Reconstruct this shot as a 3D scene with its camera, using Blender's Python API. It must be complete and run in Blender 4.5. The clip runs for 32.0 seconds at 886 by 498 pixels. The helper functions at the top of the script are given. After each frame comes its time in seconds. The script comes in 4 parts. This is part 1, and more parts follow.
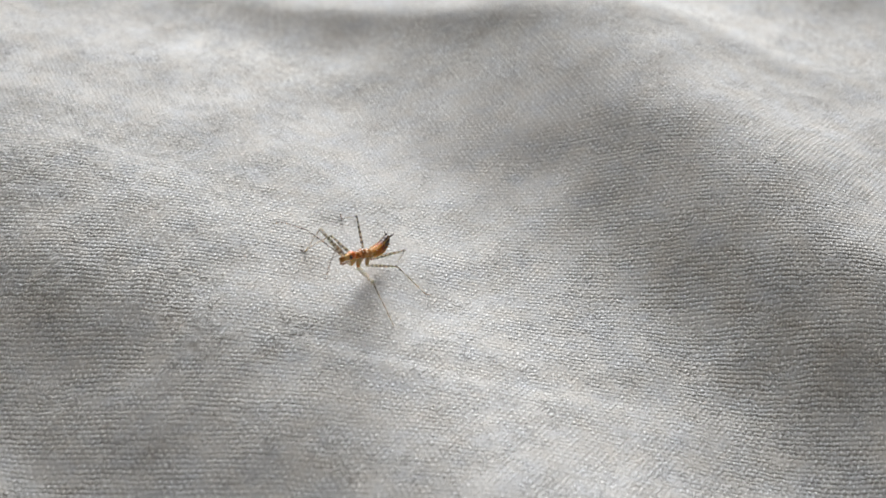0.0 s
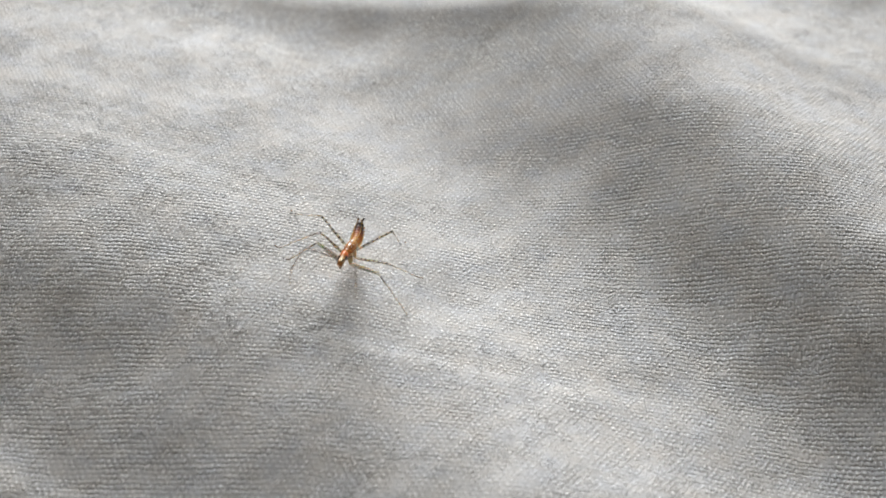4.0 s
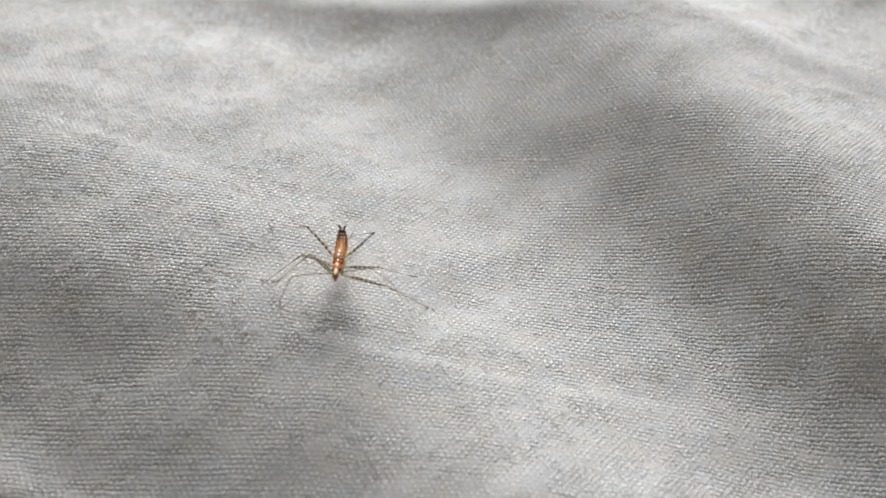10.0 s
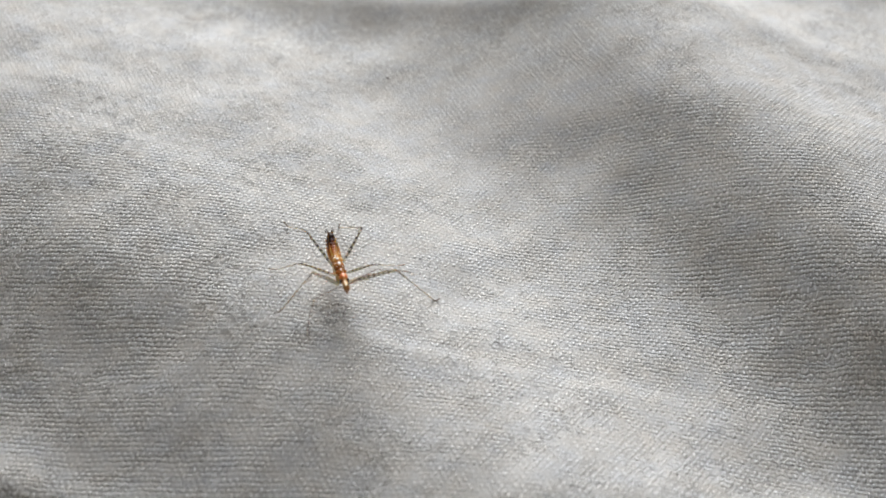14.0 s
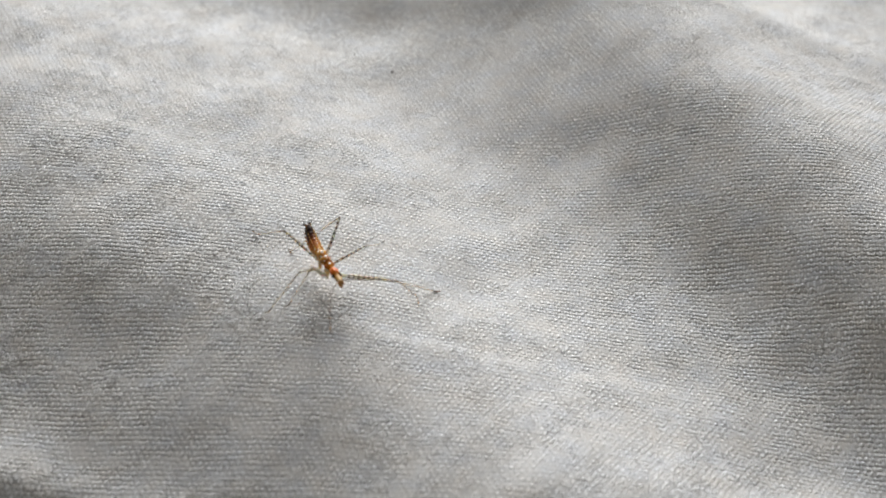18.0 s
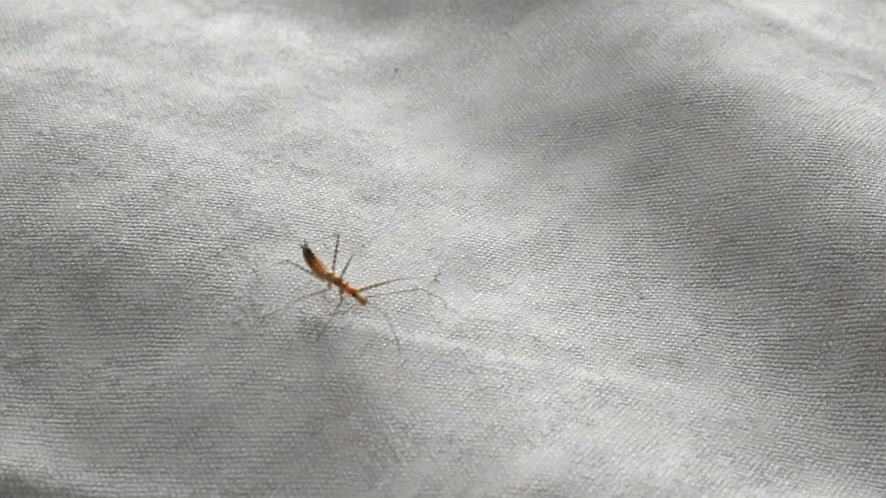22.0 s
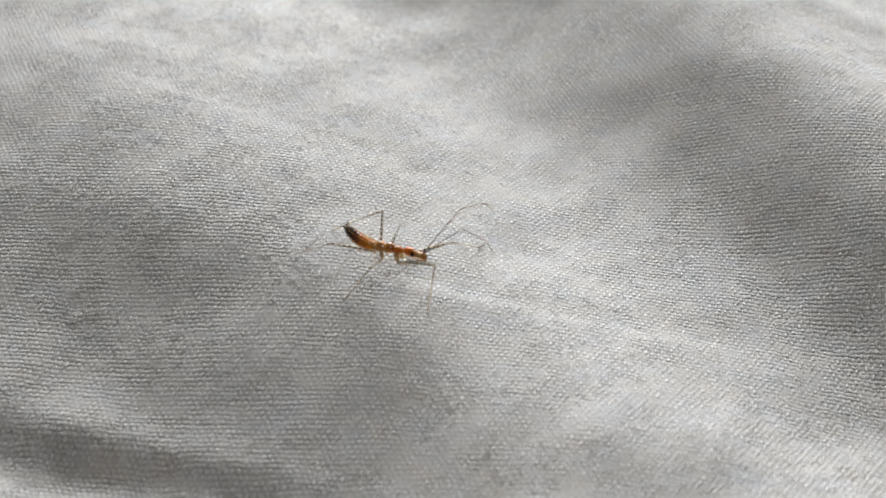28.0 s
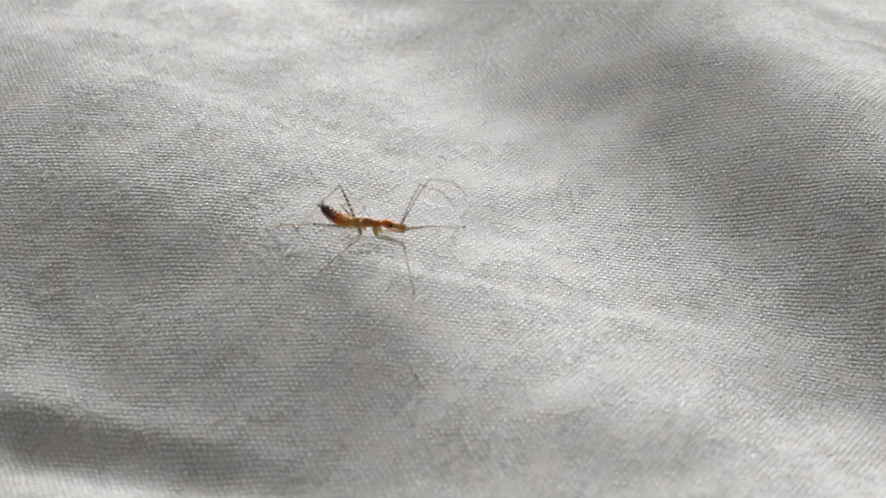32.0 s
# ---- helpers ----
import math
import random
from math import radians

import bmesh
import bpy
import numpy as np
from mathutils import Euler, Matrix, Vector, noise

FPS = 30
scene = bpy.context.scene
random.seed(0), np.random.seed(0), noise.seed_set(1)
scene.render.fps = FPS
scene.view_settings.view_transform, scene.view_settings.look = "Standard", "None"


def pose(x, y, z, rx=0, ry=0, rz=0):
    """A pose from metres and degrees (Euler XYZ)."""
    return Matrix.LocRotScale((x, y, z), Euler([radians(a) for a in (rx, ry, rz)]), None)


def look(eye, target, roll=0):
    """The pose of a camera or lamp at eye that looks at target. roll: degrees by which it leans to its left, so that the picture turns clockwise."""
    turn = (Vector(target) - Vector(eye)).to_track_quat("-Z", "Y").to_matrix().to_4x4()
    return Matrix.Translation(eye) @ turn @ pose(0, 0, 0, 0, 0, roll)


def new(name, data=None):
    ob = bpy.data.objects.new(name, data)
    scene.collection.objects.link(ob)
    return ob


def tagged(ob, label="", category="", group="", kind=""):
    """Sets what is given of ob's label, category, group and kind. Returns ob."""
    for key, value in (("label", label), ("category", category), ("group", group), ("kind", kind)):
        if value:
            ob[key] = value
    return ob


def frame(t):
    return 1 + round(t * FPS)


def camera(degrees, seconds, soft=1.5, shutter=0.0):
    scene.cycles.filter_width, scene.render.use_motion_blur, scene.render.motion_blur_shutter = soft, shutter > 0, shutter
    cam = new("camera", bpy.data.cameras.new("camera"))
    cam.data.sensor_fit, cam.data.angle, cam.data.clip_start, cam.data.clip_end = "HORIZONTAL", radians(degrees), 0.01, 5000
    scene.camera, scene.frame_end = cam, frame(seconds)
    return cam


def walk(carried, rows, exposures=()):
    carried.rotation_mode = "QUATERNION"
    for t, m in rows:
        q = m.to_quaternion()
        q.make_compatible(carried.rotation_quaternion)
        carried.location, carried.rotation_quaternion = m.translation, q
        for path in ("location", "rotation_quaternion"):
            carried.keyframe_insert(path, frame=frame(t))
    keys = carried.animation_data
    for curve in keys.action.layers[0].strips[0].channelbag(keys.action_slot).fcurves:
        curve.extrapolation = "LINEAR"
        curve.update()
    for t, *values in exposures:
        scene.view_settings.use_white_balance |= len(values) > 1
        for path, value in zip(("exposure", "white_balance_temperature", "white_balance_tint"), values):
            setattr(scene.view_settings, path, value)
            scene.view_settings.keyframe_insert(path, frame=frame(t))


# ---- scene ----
cam = camera(38, 32.0, soft=1.7)
cam.data.dof.use_dof, cam.data.dof.focus_distance, cam.data.dof.aperture_fstop = True, 0.1105, 27.0


def held(x, y, z, yaw, pitch, roll):
    """A camera pose: metres; degrees to the left of +y, upward, and of roll."""
    return pose(x, y, z, 0, 0, yaw) @ pose(0, 0, 0, 90 + pitch) @ pose(0, 0, 0, 0, 0, roll)


walk(cam, [
    (0, held(0.00108, -0.08781, 0.07451, -0.416, -39.946, 0.274)),
    (0.5, held(0.00092, -0.08760, 0.07445, -0.421, -39.977, 0.276)),
    (1, held(0.00076, -0.08749, 0.07403, -0.369, -39.948, 0.240)),
    (1.5, held(0.00047, -0.08739, 0.07382, -0.433, -39.909, 0.291)),
    (2, held(0.00073, -0.08750, 0.07333, -0.332, -39.951, 0.213)),
    (2.5, held(0.00058, -0.08752, 0.07327, -0.160, -39.980, 0.128)),
    (3, held(0.00062, -0.08751, 0.07327, -0.049, -39.994, 0.034)),
    (3.5, held(0.00025, -0.08753, 0.07373, 0.024, -39.968, -0.013)),
    (5.5, held(0.00005, -0.08734, 0.07321, 0.027, -39.958, -0.010)),
    (6, held(0.00000, -0.08720, 0.07319, -0.000, -40.007, 0.000)),
    (6.5, held(0.00005, -0.08721, 0.07299, 0.050, -39.960, -0.049)),
    (7, held(0.00004, -0.08721, 0.07310, 0.093, -40.000, -0.068)),
    (7.5, held(-0.00002, -0.08727, 0.07309, 0.075, -39.983, -0.050)),
    (8, held(0.00019, -0.08727, 0.07317, 0.109, -40.050, -0.062)),
    (8.5, held(0.00041, -0.08738, 0.07409, 0.088, -39.935, -0.046)),
    (9, held(0.00038, -0.08739, 0.07413, 0.218, -39.989, -0.151)),
    (9.5, held(0.00023, -0.08733, 0.07395, 0.221, -40.007, -0.151)),
    (10, held(-0.00014, -0.08745, 0.07387, 0.140, -40.027, -0.099)),
    (10.5, held(-0.00020, -0.08754, 0.07371, 0.252, -40.029, -0.172)),
    (11, held(-0.00033, -0.08759, 0.07353, 0.213, -40.026, -0.148)),
    (11.5, held(-0.00040, -0.08756, 0.07363, 0.265, -40.035, -0.192)),
    (12, held(-0.00036, -0.08754, 0.07329, 0.311, -40.022, -0.211)),
    (12.5, held(-0.00051, -0.08756, 0.07316, 0.412, -40.051, -0.294)),
    (13, held(-0.00040, -0.08750, 0.07310, 0.515, -40.046, -0.366)),
    (13.5, held(-0.00039, -0.08771, 0.07350, 0.506, -40.089, -0.366)),
    (14, held(-0.00046, -0.08785, 0.07340, 0.460, -40.036, -0.333)),
    (14.5, held(-0.00046, -0.08772, 0.07337, 0.522, -40.132, -0.360)),
    (16.5, held(-0.00063, -0.08781, 0.07285, 0.432, -40.080, -0.309)),
    (17, held(-0.00061, -0.08781, 0.07301, 0.531, -40.161, -0.386)),
    (17.5, held(-0.00075, -0.08785, 0.07277, 0.516, -40.083, -0.366)),
    (18, held(-0.00085, -0.08790, 0.07291, 0.512, -40.103, -0.381)),
    (18.5, held(-0.00094, -0.08780, 0.07295, 0.533, -40.134, -0.388)),
    (19, held(-0.00084, -0.08780, 0.07295, 0.583, -40.150, -0.422)),
    (19.5, held(-0.00093, -0.08777, 0.07290, 0.573, -40.121, -0.434)),
    (20, held(-0.00102, -0.08767, 0.07290, 0.543, -40.110, -0.413)),
    (20.5, held(-0.00090, -0.08774, 0.07274, 0.611, -40.126, -0.477)),
    (21, held(-0.00088, -0.08787, 0.07265, 0.745, -40.068, -0.544)),
    (21.5, held(-0.00074, -0.08793, 0.07282, 0.829, -40.086, -0.618)),
    (22, held(-0.00072, -0.08795, 0.07265, 0.824, -40.079, -0.604)),
    (22.5, held(-0.00068, -0.08800, 0.07253, 0.843, -40.029, -0.640)),
    (23, held(-0.00076, -0.08784, 0.07255, 0.781, -40.088, -0.582)),
    (23.5, held(-0.00083, -0.08795, 0.07246, 0.764, -40.019, -0.593)),
    (24, held(-0.00073, -0.08793, 0.07248, 0.802, -40.060, -0.587)),
    (24.5, held(-0.00039, -0.08834, 0.07296, 1.154, -40.023, -0.828)),
    (25, held(-0.00010, -0.08903, 0.07361, 1.694, -39.972, -1.164)),
    (25.5, held(0.00056, -0.08905, 0.07293, 2.276, -39.825, -1.647)),
    (26, held(-0.00004, -0.08866, 0.07173, 2.088, -39.748, -1.639)),
    (26.5, held(-0.00401, -0.09283, 0.07064, 1.967, -39.762, -1.464)),
    (28.5, held(-0.00376, -0.09288, 0.07089, 1.500, -39.147, -0.695)),
    (29, held(-0.00365, -0.09314, 0.07112, 1.567, -39.129, -0.750)),
    (29.5, held(-0.00372, -0.09322, 0.07069, 1.509, -39.061, -0.702)),
    (30, held(-0.00393, -0.09301, 0.07053, 1.386, -39.103, -0.609)),
    (30.5, held(-0.00356, -0.09299, 0.07012, 1.521, -39.052, -0.728)),
    (31, held(-0.00356, -0.09258, 0.07034, 1.511, -39.149, -0.687)),
    (31.5, held(-0.00191, -0.09414, 0.06933, 1.688, -38.853, -0.789)),
    (32, held(-0.00219, -0.09505, 0.06593, 1.075, -37.410, -0.437)),
])

# daylight: a window high behind the insect, in a pale room
world = bpy.data.worlds.new("daylight")
scene.world = world
world.use_nodes = True
sky = world.node_tree.nodes.new("ShaderNodeTexSky")
sky.sky_type, sky.sun_disc, sky.sun_elevation, sky.sun_rotation = "NISHITA", False, radians(27), radians(0)
world.node_tree.links.new(sky.outputs["Color"], world.node_tree.nodes["Background"].inputs["Color"])
world.node_tree.nodes["Background"].inputs["Strength"].default_value = 0.1
window_light = new("window_light", bpy.data.lights.new("window_light", "AREA"))
window_light.data.shape, window_light.data.size, window_light.data.size_y = "RECTANGLE", 0.84, 0.74
window_light.data.energy, window_light.data.color = 40.0, (0.985, 0.99, 1.005)
window_light.matrix_world = look((0.0, 1.33, 0.678), (0, 0, 0))
scene.view_settings.exposure = 0.0


# the cotton sheet's relief, in millimetres: broad folds, then pressed creases and fine rumples
NEAR_FOLDS = (
    (49.1, -47.9, -55, 40.1, 3.1, -0.69),
    (-43.1, -40.8, 44, 11.4, 20.5, -8.40),
    (-16.8, -32.2, -41, 26.0, 10.6, -5.96),
    (-31.9, -29.7, -15, 12.0, 2.0, -1.33),
    (37.9, -27.9, -48, 40.4, 19.2, -7.40),
    (36.2, -25.5, 68, 6.7, 9.4, -2.12),
    (8.2, -24.7, -24, 8.1, 5.6, 1.76),
    (-32.1, -21.2, -35, 8.7, 3.1, -0.40),
    (-13.8, -9.6, -34, 12.4, 4.9, -1.06),
    (-21.9, -7.3, -13, 40.1, 3.5, 0.65),
    (29.9, -7.0, 17, 40.1, 5.1, 0.65),
    (-6.7, 0.8, -58, 34.7, 7.6, -2.71),
    (19.1, 1.3, 23, 40.1, 6.5, 0.83),
    (14.1, 3.7, -49, 20.5, 4.5, -1.58),
)
FAR_FOLDS = (
    (-12.3, 4.5, -8, 40.0, 6.5, 0.82),
    (-18.3, 6.2, -24, 7.5, 4.0, -1.14),
    (-1.5, 13.1, -57, 24.0, 5.9, -3.09),
    (19.8, 14.3, -66, 7.6, 4.3, 1.11),
    (10.6, 15.5, 21, 16.8, 7.7, 1.00),
    (-30.8, 21.2, 19, 7.3, 14.1, -1.94),
    (20.6, 23.3, -57, 31.0, 6.1, 2.58),
    (-4.5, 23.7, -48, 36.1, 4.8, 1.34),
    (-30.8, 27.3, -42, 40.0, 20.4, 6.73),
    (25.8, 28.9, -74, 40.0, 8.3, 2.40),
    (-3.4, 33.6, -8, 23.8, 3.0, 0.96),
    (-4.2, 33.9, -5, 18.9, 5.4, -3.19),
    (5.4, 34.1, 81, 6.5, 15.7, 4.33),
    (57.2, 42.0, 59, 6.7, 19.6, 2.99),
)
SHEET_BASE = 2.71


def fold_sum(x, y):
    z = np.zeros_like(x)
    for cx, cy, turn, length, width, rise in NEAR_FOLDS + FAR_FOLDS:
        c, s = math.cos(radians(turn)), math.sin(radians(turn))
        u, v = (x - cx) * c + (y - cy) * s, (y - cy) * c - (x - cx) * s
        z += rise * np.exp(-0.5 * (u / length) ** 2 - 0.5 * (v / width) ** 2)
    return z


def crease(x, y, x0, y0, x1, y1, bow, width, rise, step=0.0):
    """A pressed line from one place to another: a thin ridge, and a step down on its near side."""
    far = math.hypot(x1 - x0, y1 - y0)
    dx, dy = (x1 - x0) / far, (y1 - y0) / far
    u, v = ((x - x0) * dx + (y - y0) * dy) / far, (y - y0) * dx - (x - x0) * dy
    v = v - bow * 4 * u * (1 - u)
    ends = 1 / (1 + np.exp(-(u - 0.1) * 24)) / (1 + np.exp((u - 0.86) * 15))
    return ends * (rise * np.exp(-0.5 * (v / width) ** 2) + step * np.exp(-0.5 * (v / (5 * width)) ** 2) * np.tanh(v / width))


def sheet_height(x, y):
    """Height of the sheet in millimetres at places in millimetres."""
    x, y = np.asarray(x, float), np.asarray(y, float)
    near = np.exp(-((np.maximum(np.abs(x) - 60, 0) / 25) ** 2) - (np.maximum(np.abs(y) - 95, 0) / 30) ** 2)
    z = (fold_sum(x, y) + SHEET_BASE) * near
    z += (1 - near) * (5 * np.sin(0.031 * x + 0.017 * y + 1) + 2 * np.sin(0.043 * y - 0.021 * x) - 8)
    z += crease(x, y, -16.5, -11.3, 24, -16.9, -1.3, 0.55, 0.05, -0.085)
    z += crease(x, y, -44, -22.6, -12, -31.5, 0.5, 1.1, 0.22, 0.10)
    z += crease(x, y, -2.5, 20.0, 11, 33.2, 0.5, 0.6, 0.0, 0.07)
    z += crease(x, y, -47, -28.4, -11, -37.5, 0.5, 2.0, 0.28)
    z += crease(x, y, -46, 14.6, -8, 0.0, 0.8, 0.6, 0.0, -0.05)
    z += crease(x, y, -11.5, -11.5, -25, -23.6, 0.3, 0.7, 0.05, 0.03)
    z += crease(x, y, 17, 32.2, 49, 21.0, 0.8, 1.9, 0.26, 0.06)
    z += crease(x, y, -26, 37.2, 16, 29.6, -0.3, 1.2, 0.12, 0.08)
    # rumples
    for a, b, p, h in ((0.33, 0.21, 0.4, 0.05), (-0.27, 0.41, 2.1, 0.05), (0.12, 0.55, 4.0, 0.04), (0.62, -0.35, 1.1, 0.03), (0.8, 0.5, 3.3, 0.016), (-0.7, 0.9, 5.2, 0.014)):
        z += h * np.sin(a * x + b * y + p + 1.3 * np.sin(0.11 * x - 0.17 * y + p))
    return z


# ---- materials ----
def material(name):
    m = bpy.data.materials.new(name)
    m.use_nodes = True
    return m, m.node_tree, m.node_tree.nodes["Principled BSDF"]


def put(tree, kind, **values):
    """A node, with properties by name and inputs by 'in_<number>'."""
    n = tree.nodes.new(kind)
    for key, value in values.items():
        if key.startswith("in_"):
            n.inputs[int(key[3:])].default_value = value
        elif key == "operation":
            n.operation = value
        elif key == "data_type":
            n.data_type = value
    return n


def calc(tree, operation, a, b=None, c=None):
    n = put(tree, "ShaderNodeMath", operation=operation)
    for slot, value in enumerate((a, b, c)):
        if value is None:
            continue
        if isinstance(value, (int, float)):
            n.inputs[slot].default_value = value
        else:
            tree.links.new(value, n.inputs[slot])
    return n.outputs[0]


def noise_of(tree, vector, scale, detail=2.0, rough=0.5):
    n = tree.nodes.new("ShaderNodeTexNoise")
    n.inputs["Scale"].default_value, n.inputs["Detail"].default_value, n.inputs["Roughness"].default_value = scale, detail, rough
    tree.links.new(vector, n.inputs["Vector"])
    return n.outputs["Fac"]


def stretched(tree, vector, sx, sy, sz, turn=0.0):
    n = tree.nodes.new("ShaderNodeMapping")
    n.inputs["Scale"].default_value, n.inputs["Rotation"].default_value = (sx, sy, sz), (0, 0, radians(turn))
    tree.links.new(vector, n.inputs["Vector"])
    return n.outputs[0]


def ramp(tree, fac, stops):
    n = tree.nodes.new("ShaderNodeValToRGB")
    el = n.color_ramp.elements
    while len(el) < len(stops):
        el.new(0.5)
    for e, (at, colour) in zip(el, stops):
        e.position, e.color = at, (*colour, 1)
    tree.links.new(fac, n.inputs["Fac"])
    return n.outputs["Color"]


WARP, WEFT = 0.000248, 0.000385  # spacing of the threads, metres


def cotton():
    m, tree, bsdf = material("woven_cotton")
    link = tree.links.new
    co = put(tree, "ShaderNodeTexCoord").outputs["Object"]
    co = stretched(tree, co, 1, 1, 1, 5.1)
    # threads wander a little, and no two crossings are alike
    drift = noise_of(tree, co, 300, 2)
    drift2 = noise_of(tree, stretched(tree, co, 1, 1, 1, 40), 1100, 2)
    sep = put(tree, "ShaderNodeSeparateXYZ")
    link(co, sep.inputs[0])
    slub_u = noise_of(tree, stretched(tree, co, 3800, 300, 1), 1, 2)
    slub_v = noise_of(tree, stretched(tree, co, 420, 2300, 1), 1, 2)
    u = calc(tree, "ADD", calc(tree, "DIVIDE", sep.outputs[0], WARP), calc(tree, "MULTIPLY", drift2, 0.6))
    v = calc(tree, "ADD", calc(tree, "DIVIDE", sep.outputs[1], WEFT), calc(tree, "MULTIPLY", drift, 1.0))
    v = calc(tree, "ADD", v, calc(tree, "MULTIPLY", drift2, 0.3))
    lump_u, lump_v = noise_of(tree, stretched(tree, co, 1, 1, 1, 70), 2600, 1), noise_of(tree, stretched(tree, co, 1, 1, 1, -30), 2300, 1)
    # patches where the yarn is rubbed loose
    loose = noise_of(tree, stretched(tree, co, 1, 1.3, 1, 55), 160, 3, 0.6)
    loose = calc(tree, "MAXIMUM", calc(tree, "SUBTRACT", calc(tree, "MULTIPLY", loose, 5.0), 1.90), 0.55)
    u = calc(tree, "ADD", u, calc(tree, "MULTIPLY", lump_u, loose))
    v = calc(tree, "ADD", v, calc(tree, "MULTIPLY", calc(tree, "MULTIPLY", lump_v, loose), 0.9))
    cell = put(tree, "ShaderNodeCombineXYZ")
    link(calc(tree, "FLOOR", u), cell.inputs[0])
    link(calc(tree, "FLOOR", v), cell.inputs[1])
    chance = tree.nodes.new("ShaderNodeTexWhiteNoise")
    link(cell.outputs[0], chance.inputs["Vector"])
    other = put(tree, "ShaderNodeSeparateColor")
    link(chance.outputs["Color"], other.inputs[0])
    su, sv = calc(tree, "SINE", calc(tree, "MULTIPLY", u, math.pi)), calc(tree, "SINE", calc(tree, "MULTIPLY", v, math.pi))
    # each bead pushes the gaps above and below it apart
    cv = calc(tree, "COSINE", calc(tree, "MULTIPLY", v, math.pi))
    v = calc(tree, "ADD", v, calc(tree, "MULTIPLY", calc(tree, "MULTIPLY", su, cv), 0.10))
    sv = calc(tree, "SINE", calc(tree, "MULTIPLY", v, math.pi))
    over = calc(tree, "MULTIPLY", su, sv)
    # every crossing shows as a bead: the upright thread's round and high, the crosswise one's lower and longer
    high = calc(tree, "ADD", calc(tree, "MULTIPLY", calc(tree, "GREATER_THAN", over, 0.0), 0.62), 0.40)
    warp = calc(tree, "POWER", calc(tree, "ABSOLUTE", over), 0.85)
    warp = calc(tree, "MULTIPLY", calc(tree, "MULTIPLY", warp, high), calc(tree, "ADD", calc(tree, "MULTIPLY", calc(tree, "POWER", chance.outputs["Value"], 1.3), 0.9), calc(tree, "ADD", calc(tree, "MULTIPLY", slub_u, 0.8), 0.24)))
    line = calc(tree, "POWER", calc(tree, "ABSOLUTE", sv), 1.1)
    weft = calc(tree, "MULTIPLY", line, calc(tree, "ADD", calc(tree, "MULTIPLY", slub_v, 0.46), calc(tree, "MULTIPLY", other.outputs[0], 0.28)))
    worn = noise_of(tree, stretched(tree, co, 1, 1.6, 1, 15), 620, 3, 0.6)
    worn = calc(tree, "MINIMUM", calc(tree, "MAXIMUM", calc(tree, "ADD", calc(tree, "MULTIPLY", worn, 2.8), -0.6), 0.25), 1.1)
    nap = noise_of(tree, stretched(tree, co, 1, 1.5, 1, -12), 190, 3, 0.6)
    nap = calc(tree, "MINIMUM", calc(tree, "MAXIMUM", calc(tree, "ADD", calc(tree, "MULTIPLY", nap, 3.4), -0.9), 0.55), 1.0)
    worn = calc(tree, "MULTIPLY", worn, nap)
    # a band down the middle of the bed is rubbed smoother than its sides
    aside = calc(tree, "POWER", calc(tree, "ABSOLUTE", calc(tree, "DIVIDE", sep.outputs[0], 0.016)), 2.0)
    aside = calc(tree, "SUBTRACT", 1.0, calc(tree, "EXPONENT", calc(tree, "MULTIPLY", aside, -1.0)))
    worn = calc(tree, "MULTIPLY", worn, calc(tree, "ADD", calc(tree, "MULTIPLY", aside, 0.42), 0.82))
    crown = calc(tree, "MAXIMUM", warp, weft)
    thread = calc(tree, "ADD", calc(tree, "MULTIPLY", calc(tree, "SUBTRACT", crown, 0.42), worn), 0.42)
    fuzz = noise_of(tree, stretched(tree, co, 1, 0.5, 1, 25), 8000, 3, 0.7)
    height = calc(tree, "ADD", thread, calc(tree, "MULTIPLY", fuzz, 0.3))
    bump = tree.nodes.new("ShaderNodeBump")
    bump.inputs["Strength"].default_value, bump.inputs["Distance"].default_value = 1.0, 0.000118
    link(height, bump.inputs["Height"])
    link(bump.outputs[0], bsdf.inputs["Normal"])
    # shade in the gaps between threads is put into the colour; yarn tone and washing stains vary slowly
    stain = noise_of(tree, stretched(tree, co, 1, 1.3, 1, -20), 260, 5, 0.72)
    # bead tops are lightened in the colour, as if catching the light
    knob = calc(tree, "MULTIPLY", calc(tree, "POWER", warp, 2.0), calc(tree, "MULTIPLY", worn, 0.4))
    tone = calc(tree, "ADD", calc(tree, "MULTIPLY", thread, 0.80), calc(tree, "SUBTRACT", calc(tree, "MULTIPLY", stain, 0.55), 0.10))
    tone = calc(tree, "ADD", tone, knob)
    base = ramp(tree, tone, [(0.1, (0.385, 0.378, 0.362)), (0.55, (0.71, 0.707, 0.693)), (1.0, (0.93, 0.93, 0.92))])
    # faint yellowing and bluing
    cast = ramp(tree, noise_of(tree, stretched(tree, co, 1, 1.4, 1, 30), 300, 4, 0.65), [(0.30, (1.0, 0.968, 0.925)), (0.5, (0.995, 0.995, 0.988)), (0.70, (0.957, 0.985, 1.03))])
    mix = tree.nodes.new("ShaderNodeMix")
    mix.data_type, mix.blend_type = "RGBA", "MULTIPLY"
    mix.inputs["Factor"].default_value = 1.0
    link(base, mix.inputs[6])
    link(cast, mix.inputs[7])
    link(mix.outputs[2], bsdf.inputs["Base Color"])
    bsdf.inputs["Roughness"].default_value = 0.8
    bsdf.inputs["Sheen Weight"].default_value, bsdf.inputs["Sheen Roughness"].default_value = 0.15, 0.5
    bsdf.inputs["Specular IOR Level"].default_value = 0.3
    return m


